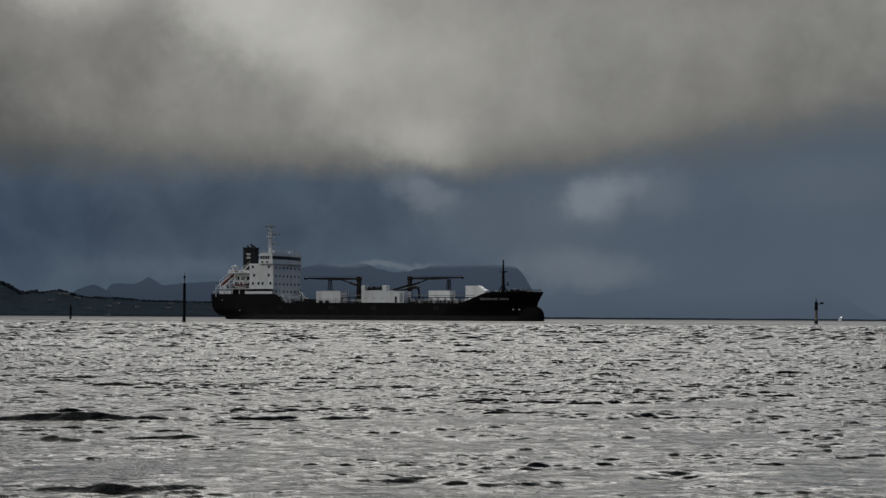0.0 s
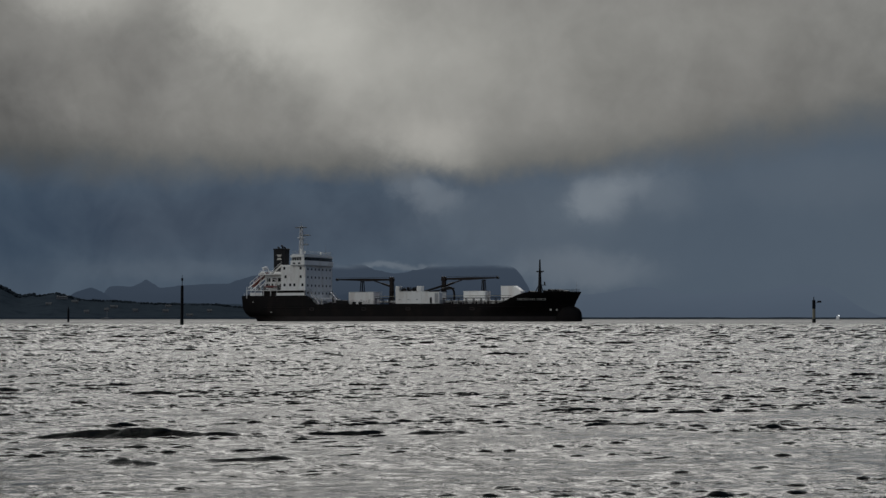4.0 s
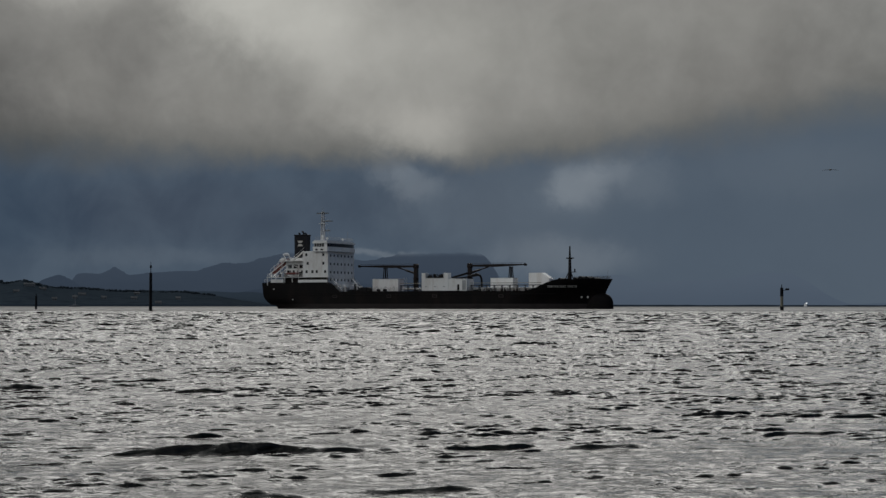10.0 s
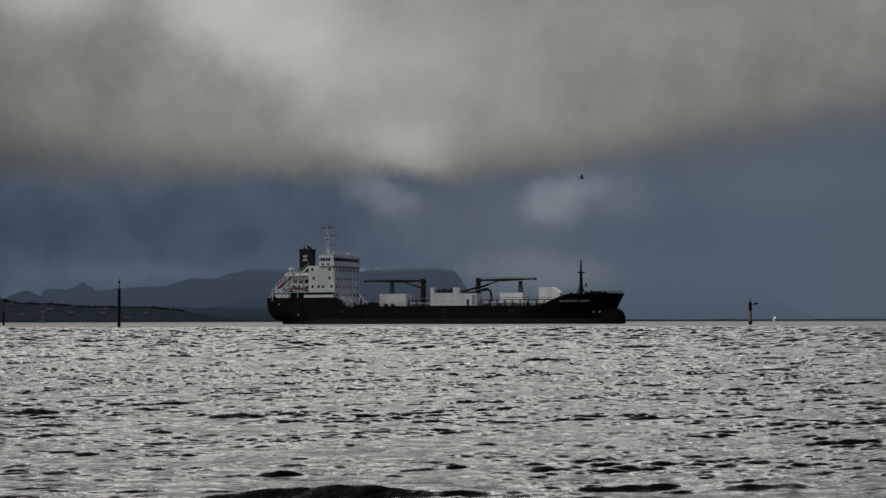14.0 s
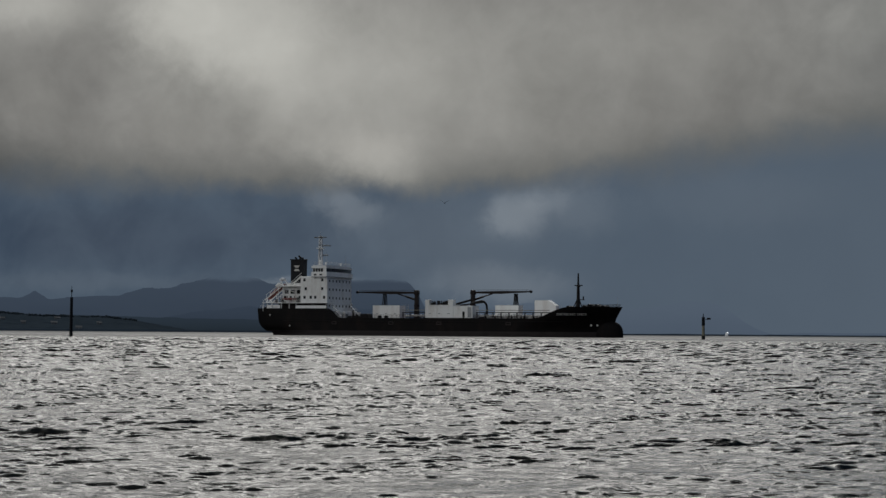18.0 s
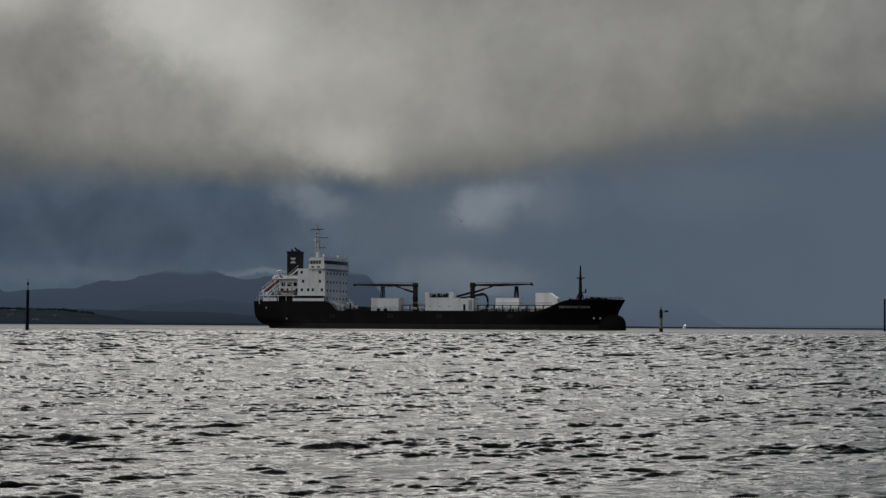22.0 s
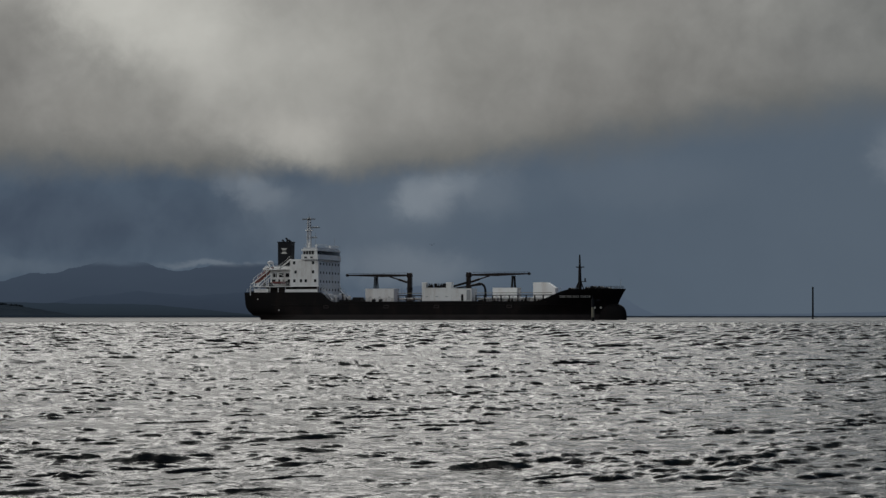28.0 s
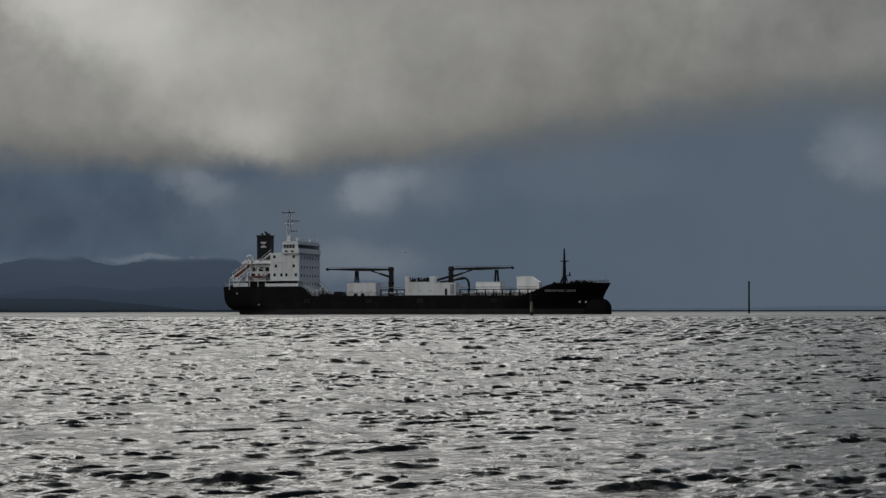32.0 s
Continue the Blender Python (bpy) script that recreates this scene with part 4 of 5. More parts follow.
            part("funnel_mark", bm, LETTER, funnel, "white half of the hourglass mark")
    # frame round the long side opening, and rust below it
    for sgn in (-1, 1):
        bm = box(-45.5, -34.0, sgn * 8.9 - 0.05, sgn * 8.9 + 0.05, 9.42, 9.56)
        box(-45.5, -45.25, sgn * 8.9 - 0.05, sgn * 8.9 + 0.05, 8.4, 10.15, bm=bm)
        box(-34.3, -34.0, sgn * 8.9 - 0.05, sgn * 8.9 + 0.05, 8.4, 10.15, bm=bm)
        part("opening_frame", bm, BLACK, aft)
        for x in (-56.2, -55.0, -53.2, -52.2):
            part("deck_bitts", rod((x, sgn * 7.9, 7.6), (x, sgn * 7.9, 9.0), 0.22, sides=8), WORN_AND_SHADE, aft)
    part("funnel_casing", box(-51.8, -45.8, -2.6, 2.6, 15.7, 16.7, 0.1), WHITE, funnel)
    # main mast over the bridge
    bm = rod((-41.0, 0, 18.6), (-41.0, 0, 24.2), 0.6, 0.42, 12)
    mast = smooth(part("main_mast", bm, WHITE, ship, "white lattice signal mast with radar scanners"))
    bm = bmesh.new()
    for x, y in ((-41.6, -0.3), (-41.6, 0.3), (-40.4, -0.25), (-40.4, 0.25)):
        rod((x, y, 22.0), (-41.0 + (x + 41) * 0.62, y * 0.6, 31.4), 0.18, 0.15, 6, bm=bm)
    for k in range(7):
        z = 24.5 + k
        rod((-41.5, -0.45, z), (-40.5, -0.35, z), 0.12, sides=4, bm=bm)
        rod((-40.5, -0.35, z), (-41.5, 0.45, z + 1), 0.08, sides=4, bm=bm)
    part("lattice", bm, MASTGREY, mast)
    for z, x0, x1, w in ((31.45, -43.3, -39.0, 0.4), (28.75, -41.8, -37.4, 0.34), (25.6, -42.0, -38.2, 0.3)):
        part("yard", beam((x0, 0, z), (x1, 0, z), 0.4, w, 0.3, w * 0.8), MASTDARK, mast)
    for z in (30.0, 27.4):
        part("signal_yard", rod((-41.0, -2.2, z), (-41.0, 2.2, z), 0.045), GREYSTEEL, mast)
    part("radar_scanner", box(-40.1, -38.0, -0.1, 0.1, 28.95, 29.1, 0.03), GREYSTEEL, mast)
    part("radar_scanner", box(-40.6, -38.4, -0.1, 0.1, 25.8, 26.0, 0.03), GREYSTEEL, mast)
    part("mast_platform", box(-42.0, -39.8, -1.0, 1.0, 27.9, 28.05), WHITE, mast)
    bm = rod((-41.0, 0, 31.5), (-41.0, 0, 32.0), 0.8, 0.3, 14)
    smooth(part("mast_top_dome", bm, MASTDARK, mast))
    part("mast_top_aerial", rod((-41.1, 0, 31.4), (-41.1, 0, 33.4), 0.07, 0.04), GREYSTEEL, mast)
    part("aerial", rod((-38.0, -2, 22.0), (-38.0, -2, 27.0), 0.045), GREYSTEEL, bridge)
    part("aerial", rod((-34.5, 5, 22.0), (-34.5, 5, 25.5), 0.045), GREYSTEEL, bridge)
    # free-fall lifeboat on its slanting ramp at the stern
    tilt = Matrix.Translation((-53.7, -5.6, 13.9)) @ pose(0, 0, 0, 0, -38, 0)
    bm = bmesh.new()
    bmesh.ops.create_uvsphere(bm, u_segments=24, v_segments=16, radius=1)
    for v in bm.verts:
        x, y, z = v.co
        v.co = (4.0 * (abs(x) ** 0.8) * (1 if x > 0 else -1), 1.2 * y, 0.85 * (abs(z) ** 0.85) * (1 if z > 0 else -1))
    bm.transform(tilt)
    boat = smooth(part("lifeboat", bm, ORANGE, ship, "orange enclosed free-fall lifeboat on a ramp"), 60)
    bm = box(0.9, 2.5, -0.8, 0.8, 0.8, 1.7, 0.2)
    bm.transform(tilt)
    part("lifeboat_cockpit", bm, WHITE, boat, "white conning position of the lifeboat")
    bm = bmesh.new()
    for y in (-1.4, 1.4):
        beam((-4.6, y, -1.35), (4.0, y, -1.35), 0.16, 0.24, bm=bm)
        for x in (-4.3, 3.4):
            beam((x, y, -1.3), (x, y, -0.4), 0.08, 0.08, bm=bm)
    bm.transform(tilt)
    for x, z in ((-56.4, 11.6), (-53.0, 13.2), (-50.6, 15.2)):
        for y in (-7.0, -4.2):
            rod((x, y, 8.0 if x < -54 else 10.3), (x, y, z), 0.12, sides=6, bm=bm)
    rod((-50.6, -7.2, 15.6), (-51.8, -7.2, 17.9), 0.14, bm=bm)
    rod((-50.6, -4.0, 15.6), (-51.8, -4.0, 17.9), 0.14, bm=bm)
    rod((-51.8, -7.2, 17.9), (-51.8, -4.0, 17.9), 0.14, bm=bm)
    part("launching_ramp", bm, WHITE, boat, "white steel ramp of the lifeboat")
    # cradle rails outboard of the boat, with their posts
    bm = bmesh.new()
    for y in (-7.25, -3.95):
        beam((-57.2, y, 11.2), (-50.4, y, 16.0), 0.14, 0.26, bm=bm)
        beam((-56.6, y, 12.9), (-51.0, y, 16.9), 0.08, 0.12, bm=bm)
        for k in range(5):
            x = -56.6 + 1.4 * k
            rod((x, y, 11.6 + 0.99 * k), (x, y, 12.9 + 1.0 * k), 0.06, sides=5, bm=bm)
    part("cradle_rail", bm, WHITE, boat, "white rails of the lifeboat cradle")
    part("winch_dome", smooth_dome(-51.6, -5.6, 17.6), MASTGREY, boat)
    # small rescue boat and its davit
    bm = bmesh.new()
    bmesh.ops.create_uvsphere(bm, u_segments=18, v_segments=10, radius=1)
    for v in bm.verts:
        x, y, z = v.co
        v.co = (-47.8 + 2.7 * (abs(x) ** 0.8) * (1 if x > 0 else -1), -8.0 + 0.85 * y, 11.5 + (0.55 if z < 0 else 0.35) * z)
    rescue = smooth(part("rescue_boat", bm, ORANGE, ship, "small orange rescue boat under a davit"), 60)
    bm = rod((-46.0, -7.4, 10.35), (-46.0, -7.6, 13.6), 0.16)
    rod((-46.0, -7.6, 13.6), (-47.8, -8.2, 14.2), 0.14, bm=bm)
    rod((-47.8, -8.2, 14.2), (-47.8, -8.1, 11.8), 0.04, bm=bm)
    part("davit", bm, WHITE, rescue)
    for x in (-49.4, -42.6):
        for k in range(3):
            bm = rod((x - 0.1 + k * 0.75, -8.2, 10.95), (x + 0.5 + k * 0.75, -8.2, 10.95), 0.3, sides=10)
            part("liferaft_canister", bm, WHITE, ship, "white liferaft canister")


build_superstructure()


def build_crane(px, tip_x, y, rest_x, name="deck_crane"):
    """A folded hydraulic deck crane: post, long box jib, ram and the jib's rest."""
    fwd = 1 if tip_x > px else -1
    crane = part(name, prism([(px - 0.68, 5.3), (px + 0.68, 5.3), (px + 0.52, 13.2), (px - 0.52, 13.2)], y - 0.55, y + 0.55), CRANE, ship, "dark red-brown deck crane with folded jib")
    part("pedestal_collar", rod((px, y, 9.3), (px, y, 9.9), 0.9, sides=16), CRANE, crane)
    bm = box(px - 0.8, px + 0.8, y - 0.7, y + 0.7, 13.1, 14.1, 0.15)
    for dx in (-0.4, 0.4):
        rod((px + dx, y - 0.6, 14.25), (px + dx, y + 0.6, 14.25), 0.32, sides=10, bm=bm)
    part("crane_head", bm, CRANE, crane)
    mid = px + fwd * 9.5
    bm = beam((px + fwd * 0.4, y, 13.75), (mid, y, 13.75), 0.6, 0.55, 0.6, 0.92)
    beam((mid, y, 13.78), (tip_x, y, 13.95), 0.6, 0.88, 0.4, 0.36, bm=bm)
    part("jib", bm, CRANE, crane)
    bm = rod((tip_x, y - 0.45, 13.95), (tip_x, y + 0.45, 13.95), 0.42, sides=12)
    part("sheave", bm, BLACK, crane)
    bm = rod((px + fwd * 0.7, y, 11.6), (px + fwd * 3.6, y, 12.5), 0.34)
    rod((px + fwd * 3.4, y, 12.45), (px + fwd * 6.6, y, 13.4), 0.2, bm=bm)
    part("hydraulic_ram", bm, CRANE, crane)
    bm = rod((px + fwd * 1.0, y + 0.5, 14.55), (tip_x, y + 0.3, 14.5), 0.05, sides=5)
    for k in range(6):
        x = px + (tip_x - px) * (k + 0.5) / 6
        rod((x, y + 0.4, 14.2), (x, y + 0.4, 14.55), 0.04, sides=4, bm=bm)
    part("jib_line", bm, BLACK, crane)
    bm = bmesh.new()
    for dy in (-0.9, 0.9):
        beam((rest_x - 0.75, y + dy, 5.3), (rest_x - 0.28, y + dy * 0.5, 13.2), 0.25, 0.25, bm=bm)
        beam((rest_x + 0.75, y + dy, 5.3), (rest_x + 0.28, y + dy * 0.5, 13.2), 0.25, 0.25, bm=bm)
    beam((rest_x - 0.5, y, 13.2), (rest_x + 0.5, y, 13.2), 1.2, 0.3, bm=bm)
    part("jib_rest", bm, BLACK, crane)
    bm = bmesh.new()
    for k in range(9):
        rod((px - fwd * 0.85, y - 0.25, 5.6 + k * 0.85), (px - fwd * 0.85, y + 0.25, 5.6 + k * 0.85), 0.04, sides=4, bm=bm)
    for dy in (-0.25, 0.25):
        rod((px - fwd * 0.85, y + dy, 5.3), (px - fwd * 0.85, y + dy, 13.0), 0.04, sides=4, bm=bm)
    part("ladder", bm, BLACK, crane)
    return crane


build_crane(-9.8, -30.5, 6.0, -20.9)
build_crane(9.4, 28.5, 6.0, 23.6)


def deck_house(x0, x1, y0, y1, z1, label, marks=3, chamfer=0.0, z0=5.3):
    """A plain white steel housing on deck with its own plinth, vents and ribs."""
    if chamfer:
        bm = prism([(x0, z0), (x1, z0), (x1, z1 - chamfer), (x1 - chamfer * 1.5, z1), (x0, z1)], y0, y1)
    else:
        bm = box(x0, x1, y0, y1, z0, z1, 0.08)
    ob = part("deck_housing", bm, WHITE, ship, label)
    part("plinth", box(x0 - 0.1, x1 + 0.1, y0 - 0.1, y1 + 0.1, z0 - 0.05, z0 + 0.35), BLACK, ob)
    for i in range(marks):
        x = x0 + (x1 - x0) * (i + 0.5) / marks
        part("vent", box(x - 0.35, x + 0.35, y0 - 0.07, y0 + 0.05, z0 + 1.55, z0 + 1.75), GREYSTEEL, ob)
    n = int((x1 - x0) / 2.4)
    for i in range(1, n):
        x = x0 + (x1 - x0) * i / n
        part("rib", box(x - 0.04, x + 0.04, y0 - 0.035, y0 + 0.02, z0 + 0.4, z1 - max(chamfer, 0.12) - 0.1), WHITE, ob)
    if not chamfer:
        part("roof_lip", box(x0 - 0.06, x1 + 0.06, y0 - 0.06, y1 + 0.06, z1 - 0.02, z1 + 0.1), WHITE, ob)
    return ob


deck_house(-20.9, -11.6, -3.2, 1.2, 9.45, "white steel housing on the main deck")
two = deck_house(-0.7, 8.6, -8.6, -3.5, 9.5, "white steel housing with pipework on its roof")
deck_house(8.62, 14.9, -8.6, -3.5, 9.25, "white steel housing with a doorway", 1)
part("door", box(11.6, 12.3, -8.68, -8.58, 5.7, 7.6, 0.03), BLACK, two)
part("tower", box(6.9, 8.58, -8.65, -6.6, 9.4, 11.2, 0.06), WHITE, two, "white lift tower")
part("tower", box(-0.7, 0.7, -8.62, -6.6, 9.4, 11.2, 0.06), WHITE, two)
part("door", box(13.3, 14.5, -8.68, -8.58, 5.8, 8.9, 0.03), GREYSTEEL, two)
for i, x in enumerate((1.2, 1.9, 3.2, 4.1, 5.0, 5.9)):
    bm = box(x - 0.3, x + 0.3, -7.8, -6.6, 9.5, 10.2 + 0.35 * (i % 3), 0.06)
    rod((x, -7.2, 10.2), (x, -7.2, 10.9), 0.12, bm=bm)
    part("roof_machinery", bm, BLACK, two)
rail([(0.8, -8.4, 9.55), (6.8, -8.4, 9.55)], 1.15, two, BLACK, gap=1.0)
deck_house(18.0, 25.6, 2.6, 6.8, 9.6, "white steel housing on the main deck")
deck_house(29.9, 36.8, 5.4, 8.6, 11.3, "tall white housing with a chamfered top", 0, 1.7)
for x, y in ((-9.4, -2.0), (26.3, 3.5), (38.0, 6.0)):
    bm = bmesh.new()
    for k in range(8):
        rod((x - 0.45, y - 0.5, 5.6 + k * 0.5), (x + 0.45, y - 0.5, 5.6 + k * 0.5), 0.04, sides=4, bm=bm)
    for dx in (-0.45, 0.45):
        rod((x + dx, y - 0.5, 5.3), (x + dx, y - 0.5, 9.9), 0.06, sides=5, bm=bm)
    part("ladder_frame", bm, GREYSTEEL, ship)


def build_deck_gear():
    # catwalk with pipes along the main deck
    for x0, x1, y in ((15.5, 39.0, -6.8), (-9.0, -1.2, -6.8)):
        bm = box(x0, x1, y - 0.5, y + 0.5, 7.2, 7.45)
        n = int((x1 - x0) / 2.6)
        for i in range(n + 1):
            x = x0 + 0.2 + (x1 - x0 - 0.4) * i / n
            beam((x, y - 0.4, 5.3), (x, y - 0.4, 7.2), 0.16, 0.16, bm=bm)
            beam((x, y + 0.4, 5.3), (x, y + 0.4, 7.2), 0.16, 0.16, bm=bm)
        cat = part("catwalk", bm, BLACK, ship, "dark raised catwalk over pipes")
        part("handrail", rod((x0, y - 0.5, 8.0), (x1, y - 0.5, 8.0), 0.09), YELLOW, cat, "pale handrail along the catwalk")
        for k, (yy, zz) in enumerate(((y + 1.0, 6.35), (y + 1.7, 6.3), (y + 2.4, 6.4))):
            part("pipe", rod((x0 + 0.2, yy, zz), (x1 - 0.2, yy, zz), 0.26), WHITE, cat)
    part("trunk_deck", box(15.4, 38.5, -3.6, 2.2, 5.3, 6.45, 0.1), WHITE, ship, "low white trunk along the main deck")
    part("trunk_deck", box(-30.0, -21.5, -2.0, 3.0, 5.3, 6.2, 0.1), BLACK, ship)
    # arched discharge pipe
    bm = bmesh.new()
    pts = [(15.6, -3.0, 10.9), (16.3, -3.0, 10.75), (16.9, -3.0, 10.3), (17.3, -3.0, 9.6), (17.45, -3.0, 8.6), (17.45, -3.0, 5.3)]
    start = (12.6, -2.5, 10.2)
    for a, b in zip([start] + pts, pts):
        rod(a, b, 0.34, sides=10, bm=bm)
    part("arched_pipe", bm, BLACK, ship, "dark arched discharge pipe")
    bm = beam((2.4, 5.0, 9.6), (9.0, 5.4, 11.4), 0.7, 0.6)
    beam((4.5, 4.9, 9.6), (13.6, 5.0, 10.7), 0.5, 0.4, bm=bm)
    part("conveyor_boom", bm, BLACK, ship, "dark folded conveyor boom")
    part("boom_support", box(5.0, 8.0, 3.6, 5.8, 5.3, 9.7, 0.1), BLACK, ship)
    # valves and manifolds beside the catwalk
    fit_rng = random.Random(23)
    for i in range(22):
        x = 16.2 + i * 1.02 + fit_rng.uniform(-0.2, 0.2)
        h = fit_rng.uniform(0.7, 1.7)
        bm = box(x - 0.25, x + 0.25, -6.2, -5.7, 5.3, 5.3 + h * 0.6, 0.04)
        rod((x, -5.95, 5.3 + h * 0.5), (x, -5.95, 5.3 + h), 0.14, bm=bm)
        part("valve_stand", bm, (WHITE, BLACK, BLACK, GREYSTEEL)[i % 4], ship)
    # winches, vents and lockers scattered on deck
    rng = random.Random(11)
    for i in range(26):
        x = rng.uniform(-28, 36)
        y = rng.uniform(-8.0, -6.6) if i % 2 else rng.uniform(7.0, 8.2)
        h = rng.uniform(0.6, 1.5)
        if i % 3 == 0:
            bm = rod((x, y, 5.3), (x, y, 5.3 + h), 0.22)
            rod((x, y, 5.3 + h), (x, y, 5.6 + h), 0.42, 0.32, bm=bm)
            part("air_vent", bm, GREYSTEEL, ship)
        elif i % 3 == 1:
            part("deck_locker", box(x - 0.7, x + 0.7, y - 0.4, y + 0.4, 5.3, 5.3 + h * 0.8, 0.05), BLACK, ship)
        else:
            bm = rod((x, y - 0.6, 5.9), (x, y + 0.6, 5.9), 0.45, sides=12)
            box(x - 0.6, x + 0.6, y - 0.7, y + 0.7, 5.3, 5.55, bm=bm)
            part("mooring_winch", bm, BLACK, ship)
    part("machinery_frame", box(-24.2, -21.6, -5.6, -2.2, 5.3, 6.9, 0.1), BLACK, ship)
    for sgn in (-1, 1):
        rail([(-28.5, sgn * 8.85, 5.5), (-1.0, sgn * 8.85, 5.5)], 1.05, ship, BLACK, gap=1.8)
        rail([(15.2, sgn * 8.85, 5.5), (36.5, sgn * 8.85, 5.5)], 1.05, ship, BLACK, gap=1.8)
    # forecastle: foremast, windlasses, bow aerial
    bm = rod((45.6, 0, 8.4), (45.6, 0, 15.2), 0.62, 0.42, 12)
    rod((45.6, 0, 15.2), (45.6, 0, 19.3), 0.36, 0.2, 10, bm=bm)
    fore = smooth(part("foremast", bm, BLACK, ship, "black foremast with crosstrees and lamps"))
    part("crosstree", beam((44.5, 0, 15.6), (46.9, 0, 15.6), 0.7, 0.28), BLACK, fore)
    part("crosstree", rod((45.6, -2.0, 15.4), (45.6, 2.0, 15.4), 0.14), BLACK, fore)
    bm = box(46.0, 47.5, -0.5, 0.5, 11.2, 11.4)
    rod((47.2, 0, 11.4), (47.2, 0, 12.3), 0.22, bm=bm)
    part("lamp_bracket", bm, BLACK, fore)
    bm = bmesh.new()
    for dy in (-1.2, 1.2):
        rod((44.2, dy, 8.4), (45.6, 0, 12.0), 0.16, bm=bm)
    rod((47.0, 0, 8.4), (45.7, 0, 12.0), 0.16, bm=bm)
    part("mast_brace", bm, BLACK, fore)
    for x, w, h in ((43.2, 1.4, 9.5), (48.2, 1.2, 9.7), (49.8, 1.6, 10.0), (52.0, 1.8, 9.9), (54.2, 1.0, 9.6)):
        bm = box(x - w / 2, x + w / 2, -2.4, 2.4, 8.3, h - 0.35, 0.1)
        rod((x, -2.8, h - 0.45), (x, 2.8, h - 0.45), 0.45, sides=12, bm=bm)
        part("windlass", bm, BLACK, ship, "black windlass on the forecastle")
    part("bow_staff", rod((57.8, 0, 8.8), (57.9, 0, 12.0), 0.06, 0.04, 6), GREYSTEEL, ship)
    rail([(49.0, -6.4, 8.95), (54.0, -3.9, 8.95), (58.6, -0.6, 9.0)], 0.9, ship, BLACK)
    rail([(49.0, 6.4, 8.95), (54.0, 3.9, 8.95), (58.6, 0.6, 9.0)], 0.9, ship, BLACK)


build_deck_gear()


# ---- beacons and craft on the water ----
def at_bearing(az, d, z=0.0):
    return Vector((d * math.sin(radians(az)), d * math.cos(radians(az)), z))


def build_piles():
    # tall dark pile with a lantern on a thin staff
    d = 215
    a = new("pile_beacon")
    a.location = at_bearing(-9.27, d)
    part("pile", rod((0, 0, -1.5), (0, 0, 5.35), 0.215, 0.19, 14), PILE, a)
    part("wet_foot", rod((0, 0, -1.5), (0, 0, 0.75), 0.27, 0.23, 14), PILE_WET, a, "wet weedy foot of the pile")
    part("lantern_staff", rod((0, 0, 5.3), (0, 0, 6.2), 0.05), PILE, a)
    bm = rod((0, 0, 6.0), (0, 0, 6.35), 0.14)
    rod((0, 0, 6.35), (0, 0, 6.8), 0.03, bm=bm)
    part("lantern", bm, PILE, a)
    tagged(a, "tall dark timber pile with a small lantern in the water", "beacon", group="channel markers")
    # black and yellow marker with a bracket
    d = 350
    b = new("channel_marker")
    b.location = at_bearing(13.28, d)
    part("pile", rod((0, 0, -1.5), (0, 0, 3.1), 0.34, 0.3, 14), YELLOW, b, "pale yellow middle band")
    part("wet_foot", rod((0, 0, -1.5), (0, 0, 0.85), 0.42, 0.38, 14), PILE_WET, b)
    part("upper_band", rod((0, 0, 3.05), (0, 0, 4.9), 0.36, 0.33, 14), PILE, b, "black upper band")
    bm = rod((0, 0, 4.8), (0, 0, 5.6), 0.12, 0.07)
    part("topmark_staff", bm, PILE, b)
    bm = beam((0.2, 0, 4.3), (1.5, 0, 4.45), 0.1, 0.1)
    box(0.8, 1.6, -0.2, 0.2, 4.35, 4.75, 0.05, bm=bm)
    part("lamp_bracket", bm, PILE, b)
    tagged(b, "black and pale yellow pile marker with lamp bracket", "beacon", group="channel markers")
    # lone thin pile far out
    d = 620
    c = new("pile_beacon")
    c.location = at_bearing(21.02, d)
    part("pile", rod((0, 0, -1.5), (0.1, 0, 11.9), 0.36, 0.3, 12), PILE, c)
    part("pile_cap", rod((0.1, 0, 11.8), (0.1, 0, 12.3), 0.42, 0.3, 12), PILE, c)
    tagged(c, "tall thin dark pile far out on the water", "beacon", group="channel markers")
    # small pile off the hills
    e = new("pile_beacon")
    e.location = at_bearing(-13.22, 420)
    part("pile", rod((0, 0, -1.5), (0, 0, 3.4), 0.3, 0.26, 12), PILE, e)
    part("pile_cap", rod((0, 0, 3.3), (0, 0, 4.0), 0.12, 0.1), PILE, e)
    tagged(e, "short dark pile off the wooded shore", "beacon", group="channel markers")


build_piles()


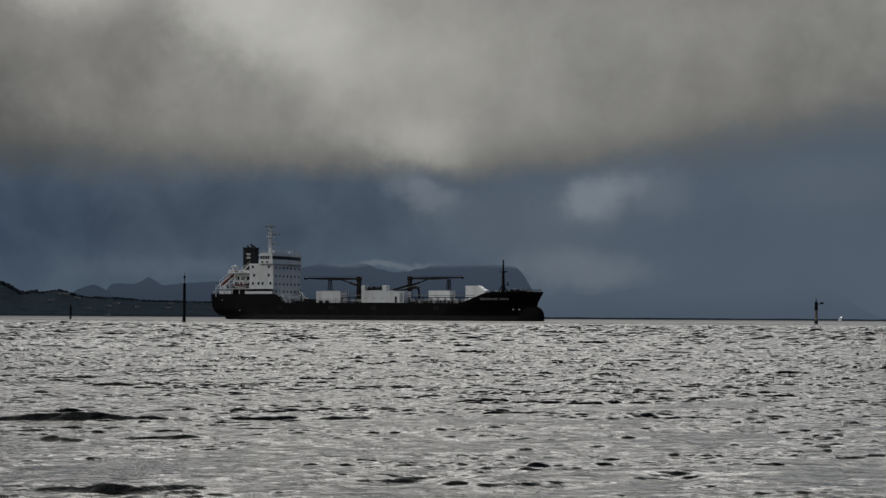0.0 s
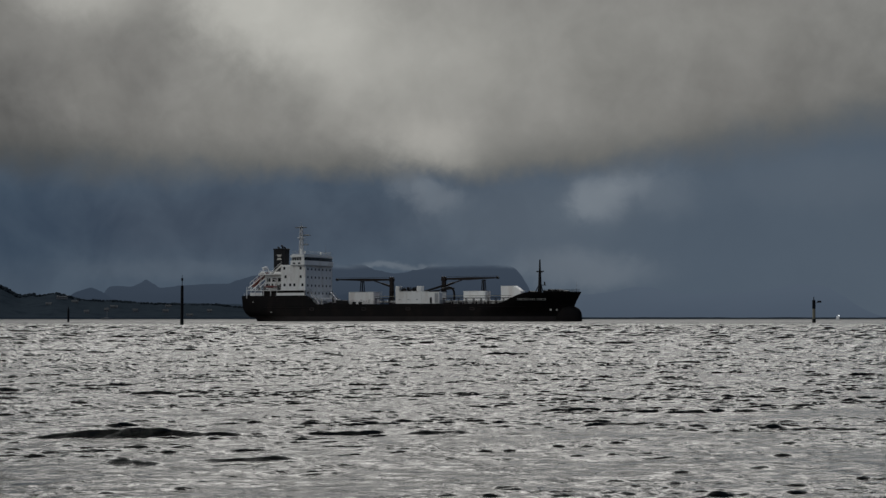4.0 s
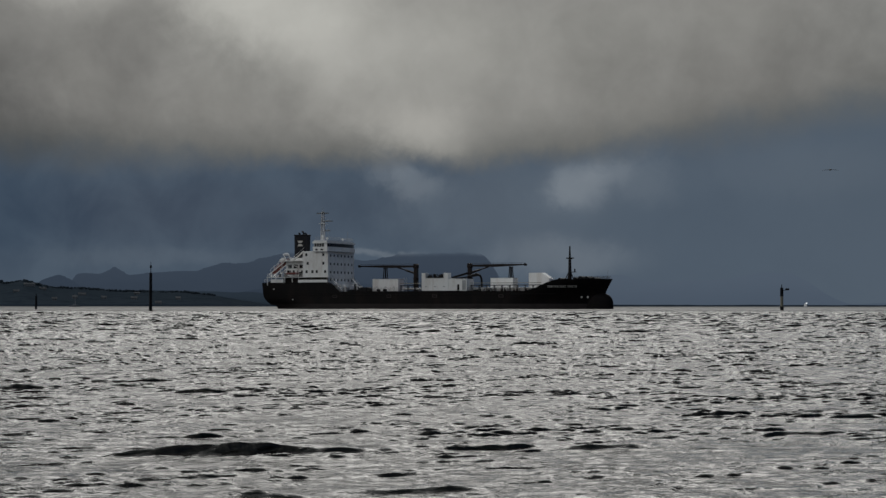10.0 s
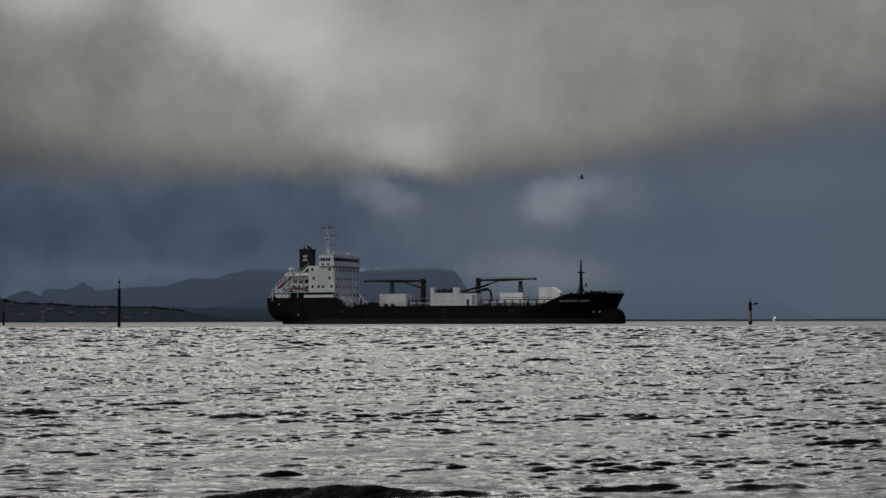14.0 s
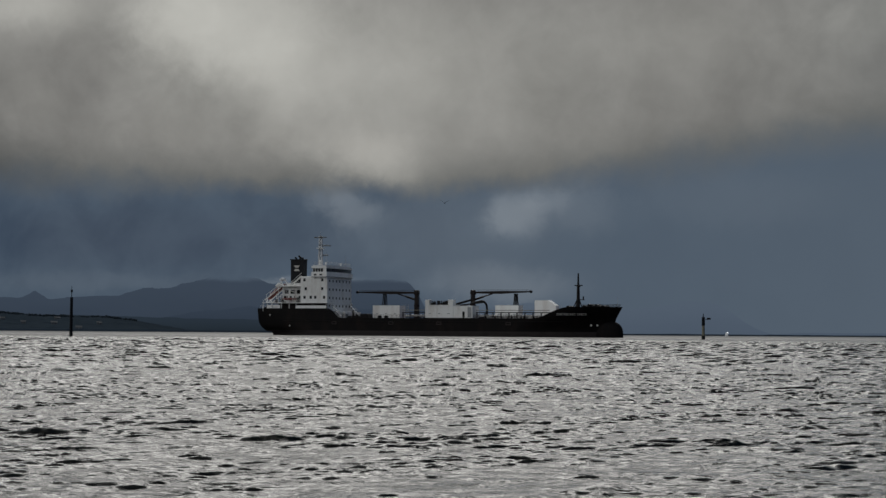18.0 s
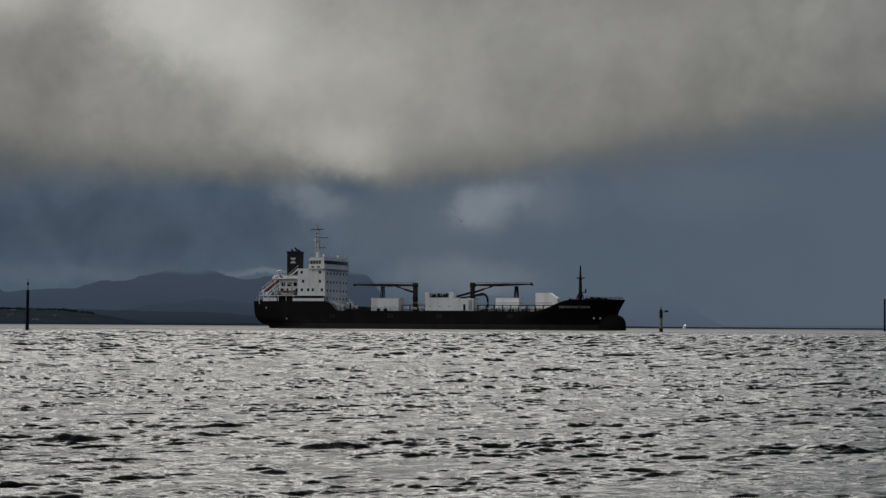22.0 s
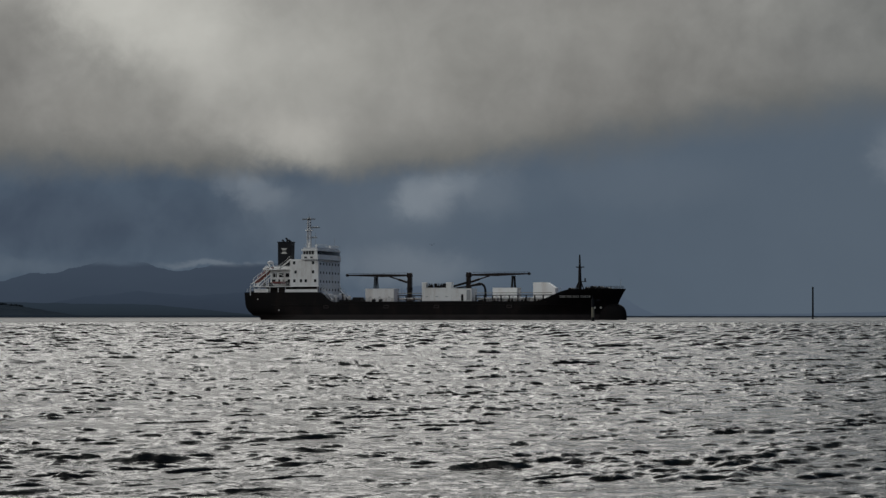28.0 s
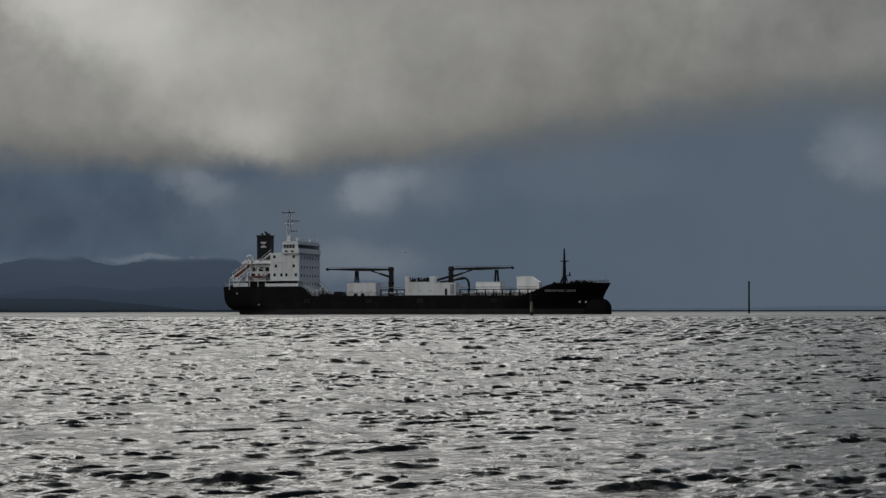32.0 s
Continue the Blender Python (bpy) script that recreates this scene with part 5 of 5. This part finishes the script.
def build_launch():
    at = at_bearing(14.1, 1500)
    root = new("motor_launch")
    root.matrix_world = Matrix.Translation(at) @ pose(0, 0, 0, 0, 0, 70)
    bm = bmesh.new()
    rows = []
    for i in range(9):
        x = -4 + i
        b = 1.5 * (1 - max(0, (i - 4) / 4) ** 2)
        rows.append([bm.verts.new((x, -b * 0.8, -0.4)), bm.verts.new((x, -b, 1.1)), bm.verts.new((x, b, 1.1)), bm.verts.new((x, b * 0.8, -0.4))])
    for p, q in zip(rows, rows[1:]):
        for j in range(3):
            bm.faces.new((p[j], q[j], q[j + 1], p[j + 1]))
    bm.faces.new(rows[0])
    part("hull", bm, BOATWHITE, root)
    part("cabin", box(-1.8, 1.4, -1.1, 1.1, 1.1, 3.2, 0.2), BOATWHITE, root)
    part("cabin_window", box(-1.2, 0.9, -1.14, 1.14, 2.3, 2.8), GLASS, root)
    lamp = bmesh.new()
    bmesh.ops.create_uvsphere(lamp, u_segments=14, v_segments=10, radius=0.85, matrix=Matrix.Translation((1.9, -0.6, 3.3)))
    smooth(part("searchlight", lamp, LAMP, root, "bright white searchlight"), 60)
    tagged(root, "small white motor launch with a bright searchlight near the horizon", "boat")


def build_yacht():
    at = at_bearing(-11.9, 1500)
    root = new("moored_yacht")
    root.matrix_world = Matrix.Translation(at) @ pose(0, 0, 0, 0, 0, 20)
    bm = bmesh.new()
    rows = []
    for i in range(9):
        x = -5 + i * 1.25
        b = 1.5 * (1 - abs((i - 3.5) / 5) ** 2.2)
        rows.append([bm.verts.new((x, -b * 0.7, -0.3)), bm.verts.new((x, -b, 1.2)), bm.verts.new((x, b, 1.2)), bm.verts.new((x, b * 0.7, -0.3))])
    for p, q in zip(rows, rows[1:]):
        for j in range(3):
            bm.faces.new((p[j], q[j], q[j + 1], p[j + 1]))
    part("hull", bm, YACHTPALE, root)
    part("cabin", box(-2, 1.5, -0.8, 0.8, 1.2, 1.9, 0.2), YACHTPALE, root)
    part("mast", rod((0.4, 0, 1.0), (0.4, 0, 11.5), 0.16, 0.1), YACHTPALE, root)
    tagged(root, "pale moored yacht with bare mast off the shore", "boat")


build_launch()
build_yacht()


# ---- the gull ----
def build_gull():
    root = new("gull")
    bm = bmesh.new()
    bmesh.ops.create_uvsphere(bm, u_segments=14, v_segments=10, radius=1)
    for v in bm.verts:
        x, y, z = v.co
        v.co = (0.26 * x * (1.25 if x < 0 else 1), 0.075 * y, 0.075 * z)
    smooth(part("body", bm, BIRD, root), 60)
    bm = bmesh.new()
    bmesh.ops.create_uvsphere(bm, u_segments=10, v_segments=8, radius=0.055, matrix=Matrix.Translation((0.27, 0, 0.03)))
    rod((0.31, 0, 0.03), (0.38, 0, 0.015), 0.018, 0.004, 6, bm=bm)
    smooth(part("head", bm, BIRD, root), 60)
    part("tail", prism([(-0.26, 0.0), (-0.42, 0.012), (-0.42, -0.004), (-0.26, -0.02)], -0.07, 0.07), BIRD, root)
    wings = []
    for sgn in (-1, 1):
        bm = bmesh.new()
        line = ((0.0, 0.13, -0.10), (0.18, 0.16, -0.11), (0.36, 0.14, -0.10), (0.54, 0.04, -0.11), (0.68, -0.10, -0.16))
        rows = []
        for k, (y, front, rear) in enumerate(line):
            z = 0.05 * math.sin(k / 4 * 2.6)
            rows.append([bm.verts.new((front, sgn * y, z + 0.012)), bm.verts.new((rear, sgn * y, z)), bm.verts.new((front - 0.01, sgn * y, z - 0.012))])
        for p, q in zip(rows, rows[1:]):
            for j in range(3):
                bm.faces.new((p[j], q[j], q[(j + 1) % 3], p[(j + 1) % 3]))
        bmesh.ops.recalc_face_normals(bm, faces=bm.faces)
        wing = part("wing", bm, BIRD, root)
        wings.append((sgn, wing))
    tagged(root, "dark gull in flapping flight over the bay", "bird")
    return root, wings


gull, gull_wings = build_gull()

build_woodland()
for az, u, length, tall in ((-13.45, 0.40, 17, 3.6), (-13.9, 0.24, 8, 3.2), (-13.0, 0.37, 10, 3.2), (-11.65, 0.26, 11, 3.4), (-11.9, 0.19, 7, 3.2), (-10.9, 0.19, 7, 3.4),
                            (-9.85, 0.19, 9, 3.4), (-9.75, 0.36, 9, 3.2), (-9.0, 0.07, 9, 3.2), (-12.6, 0.14, 7, 3.2), (-8.3, 0.21, 7, 3.0)):
    build_house(az, u, length, tall)


# ---- what moves ----
def motions():
    # the ship on its straight course
    rows = []
    for k in range(17):
        t = 2.0 * k
        run = 3.387 * (t - 16) + 0.00228 * (t - 16) ** 2
        rows.append((t, pose(26.23 + run * math.cos(radians(26.24)), 494.9 - run * math.sin(radians(26.24)), 0, 0, 0, -26.24)))
    walk(ship, rows)
    # waves run in towards the shore
    walk(sea, [(t, pose(DRIFT[0] * t, DRIFT[1] * t, 0)) for t in (0.0, 8.0, 16.0, 24.0, 32.0)])
    # clouds drift, the nearer deck faster
    for layer, rate in ((low_sky, 0.062), (cloud_deck, 0.122)):
        walk(layer, [(t, pose(0, 0, 0, 0, 0, -rate * t)) for t in (0.0, 8.0, 16.0, 24.0, 32.0)])
    # the gull: seconds, bearing, height in degrees, distance, heading
    flight = []
    for t, az, el, d, head in GULL:
        x, y, z = at_bearing(az, d * math.cos(radians(el)))
        flight.append((t, pose(x, y, EYE + d * math.sin(radians(el)), 0, 0, head)))
    walk(gull, flight)
    for sgn, wing in gull_wings:
        beats = []
        for k in range(0, 321):
            t = k * 0.1
            lift = 20 - 28 * math.cos(5 * math.pi * (t - 6)) if t < 12.3 else 10 - 20 * math.cos(5 * math.pi * (t - 13))
            beats.append((t, pose(0, 0, 0, sgn * lift, 0, 0)))
        walk(wing, beats)


GULL = [
    (0, 26.00, 7.60, 130, 165),
    (5.5, 14.45, 6.49, 130, 170),
    (6, 13.61, 6.46, 130, 170),
    (7, 12.56, 6.47, 130, 90),
    (7.5, 12.89, 6.20, 130, 20),
    (8, 13.22, 6.04, 130, 20),
    (9, 14.44, 5.42, 130, 20),
    (10, 14.98, 4.79, 139, 85),
    (11, 14.73, 4.77, 148, 170),
    (12, 12.61, 4.83, 157, 170),
    (13, 9.80, 4.96, 166, 170),
    (14, 7.34, 5.13, 175, 170),
    (14.5, 6.26, 5.06, 179, 170),
    (16.5, 3.43, 4.79, 197, 170),
    (17.5, 3.65, 4.67, 206, 110),
    (18, 3.97, 4.71, 211, 80),
    (19, 4.72, 4.51, 220, 80),
    (26, 6.92, 2.91, 304, 80),
    (32, 8.72, 2.11, 376, 80),
]

motions()
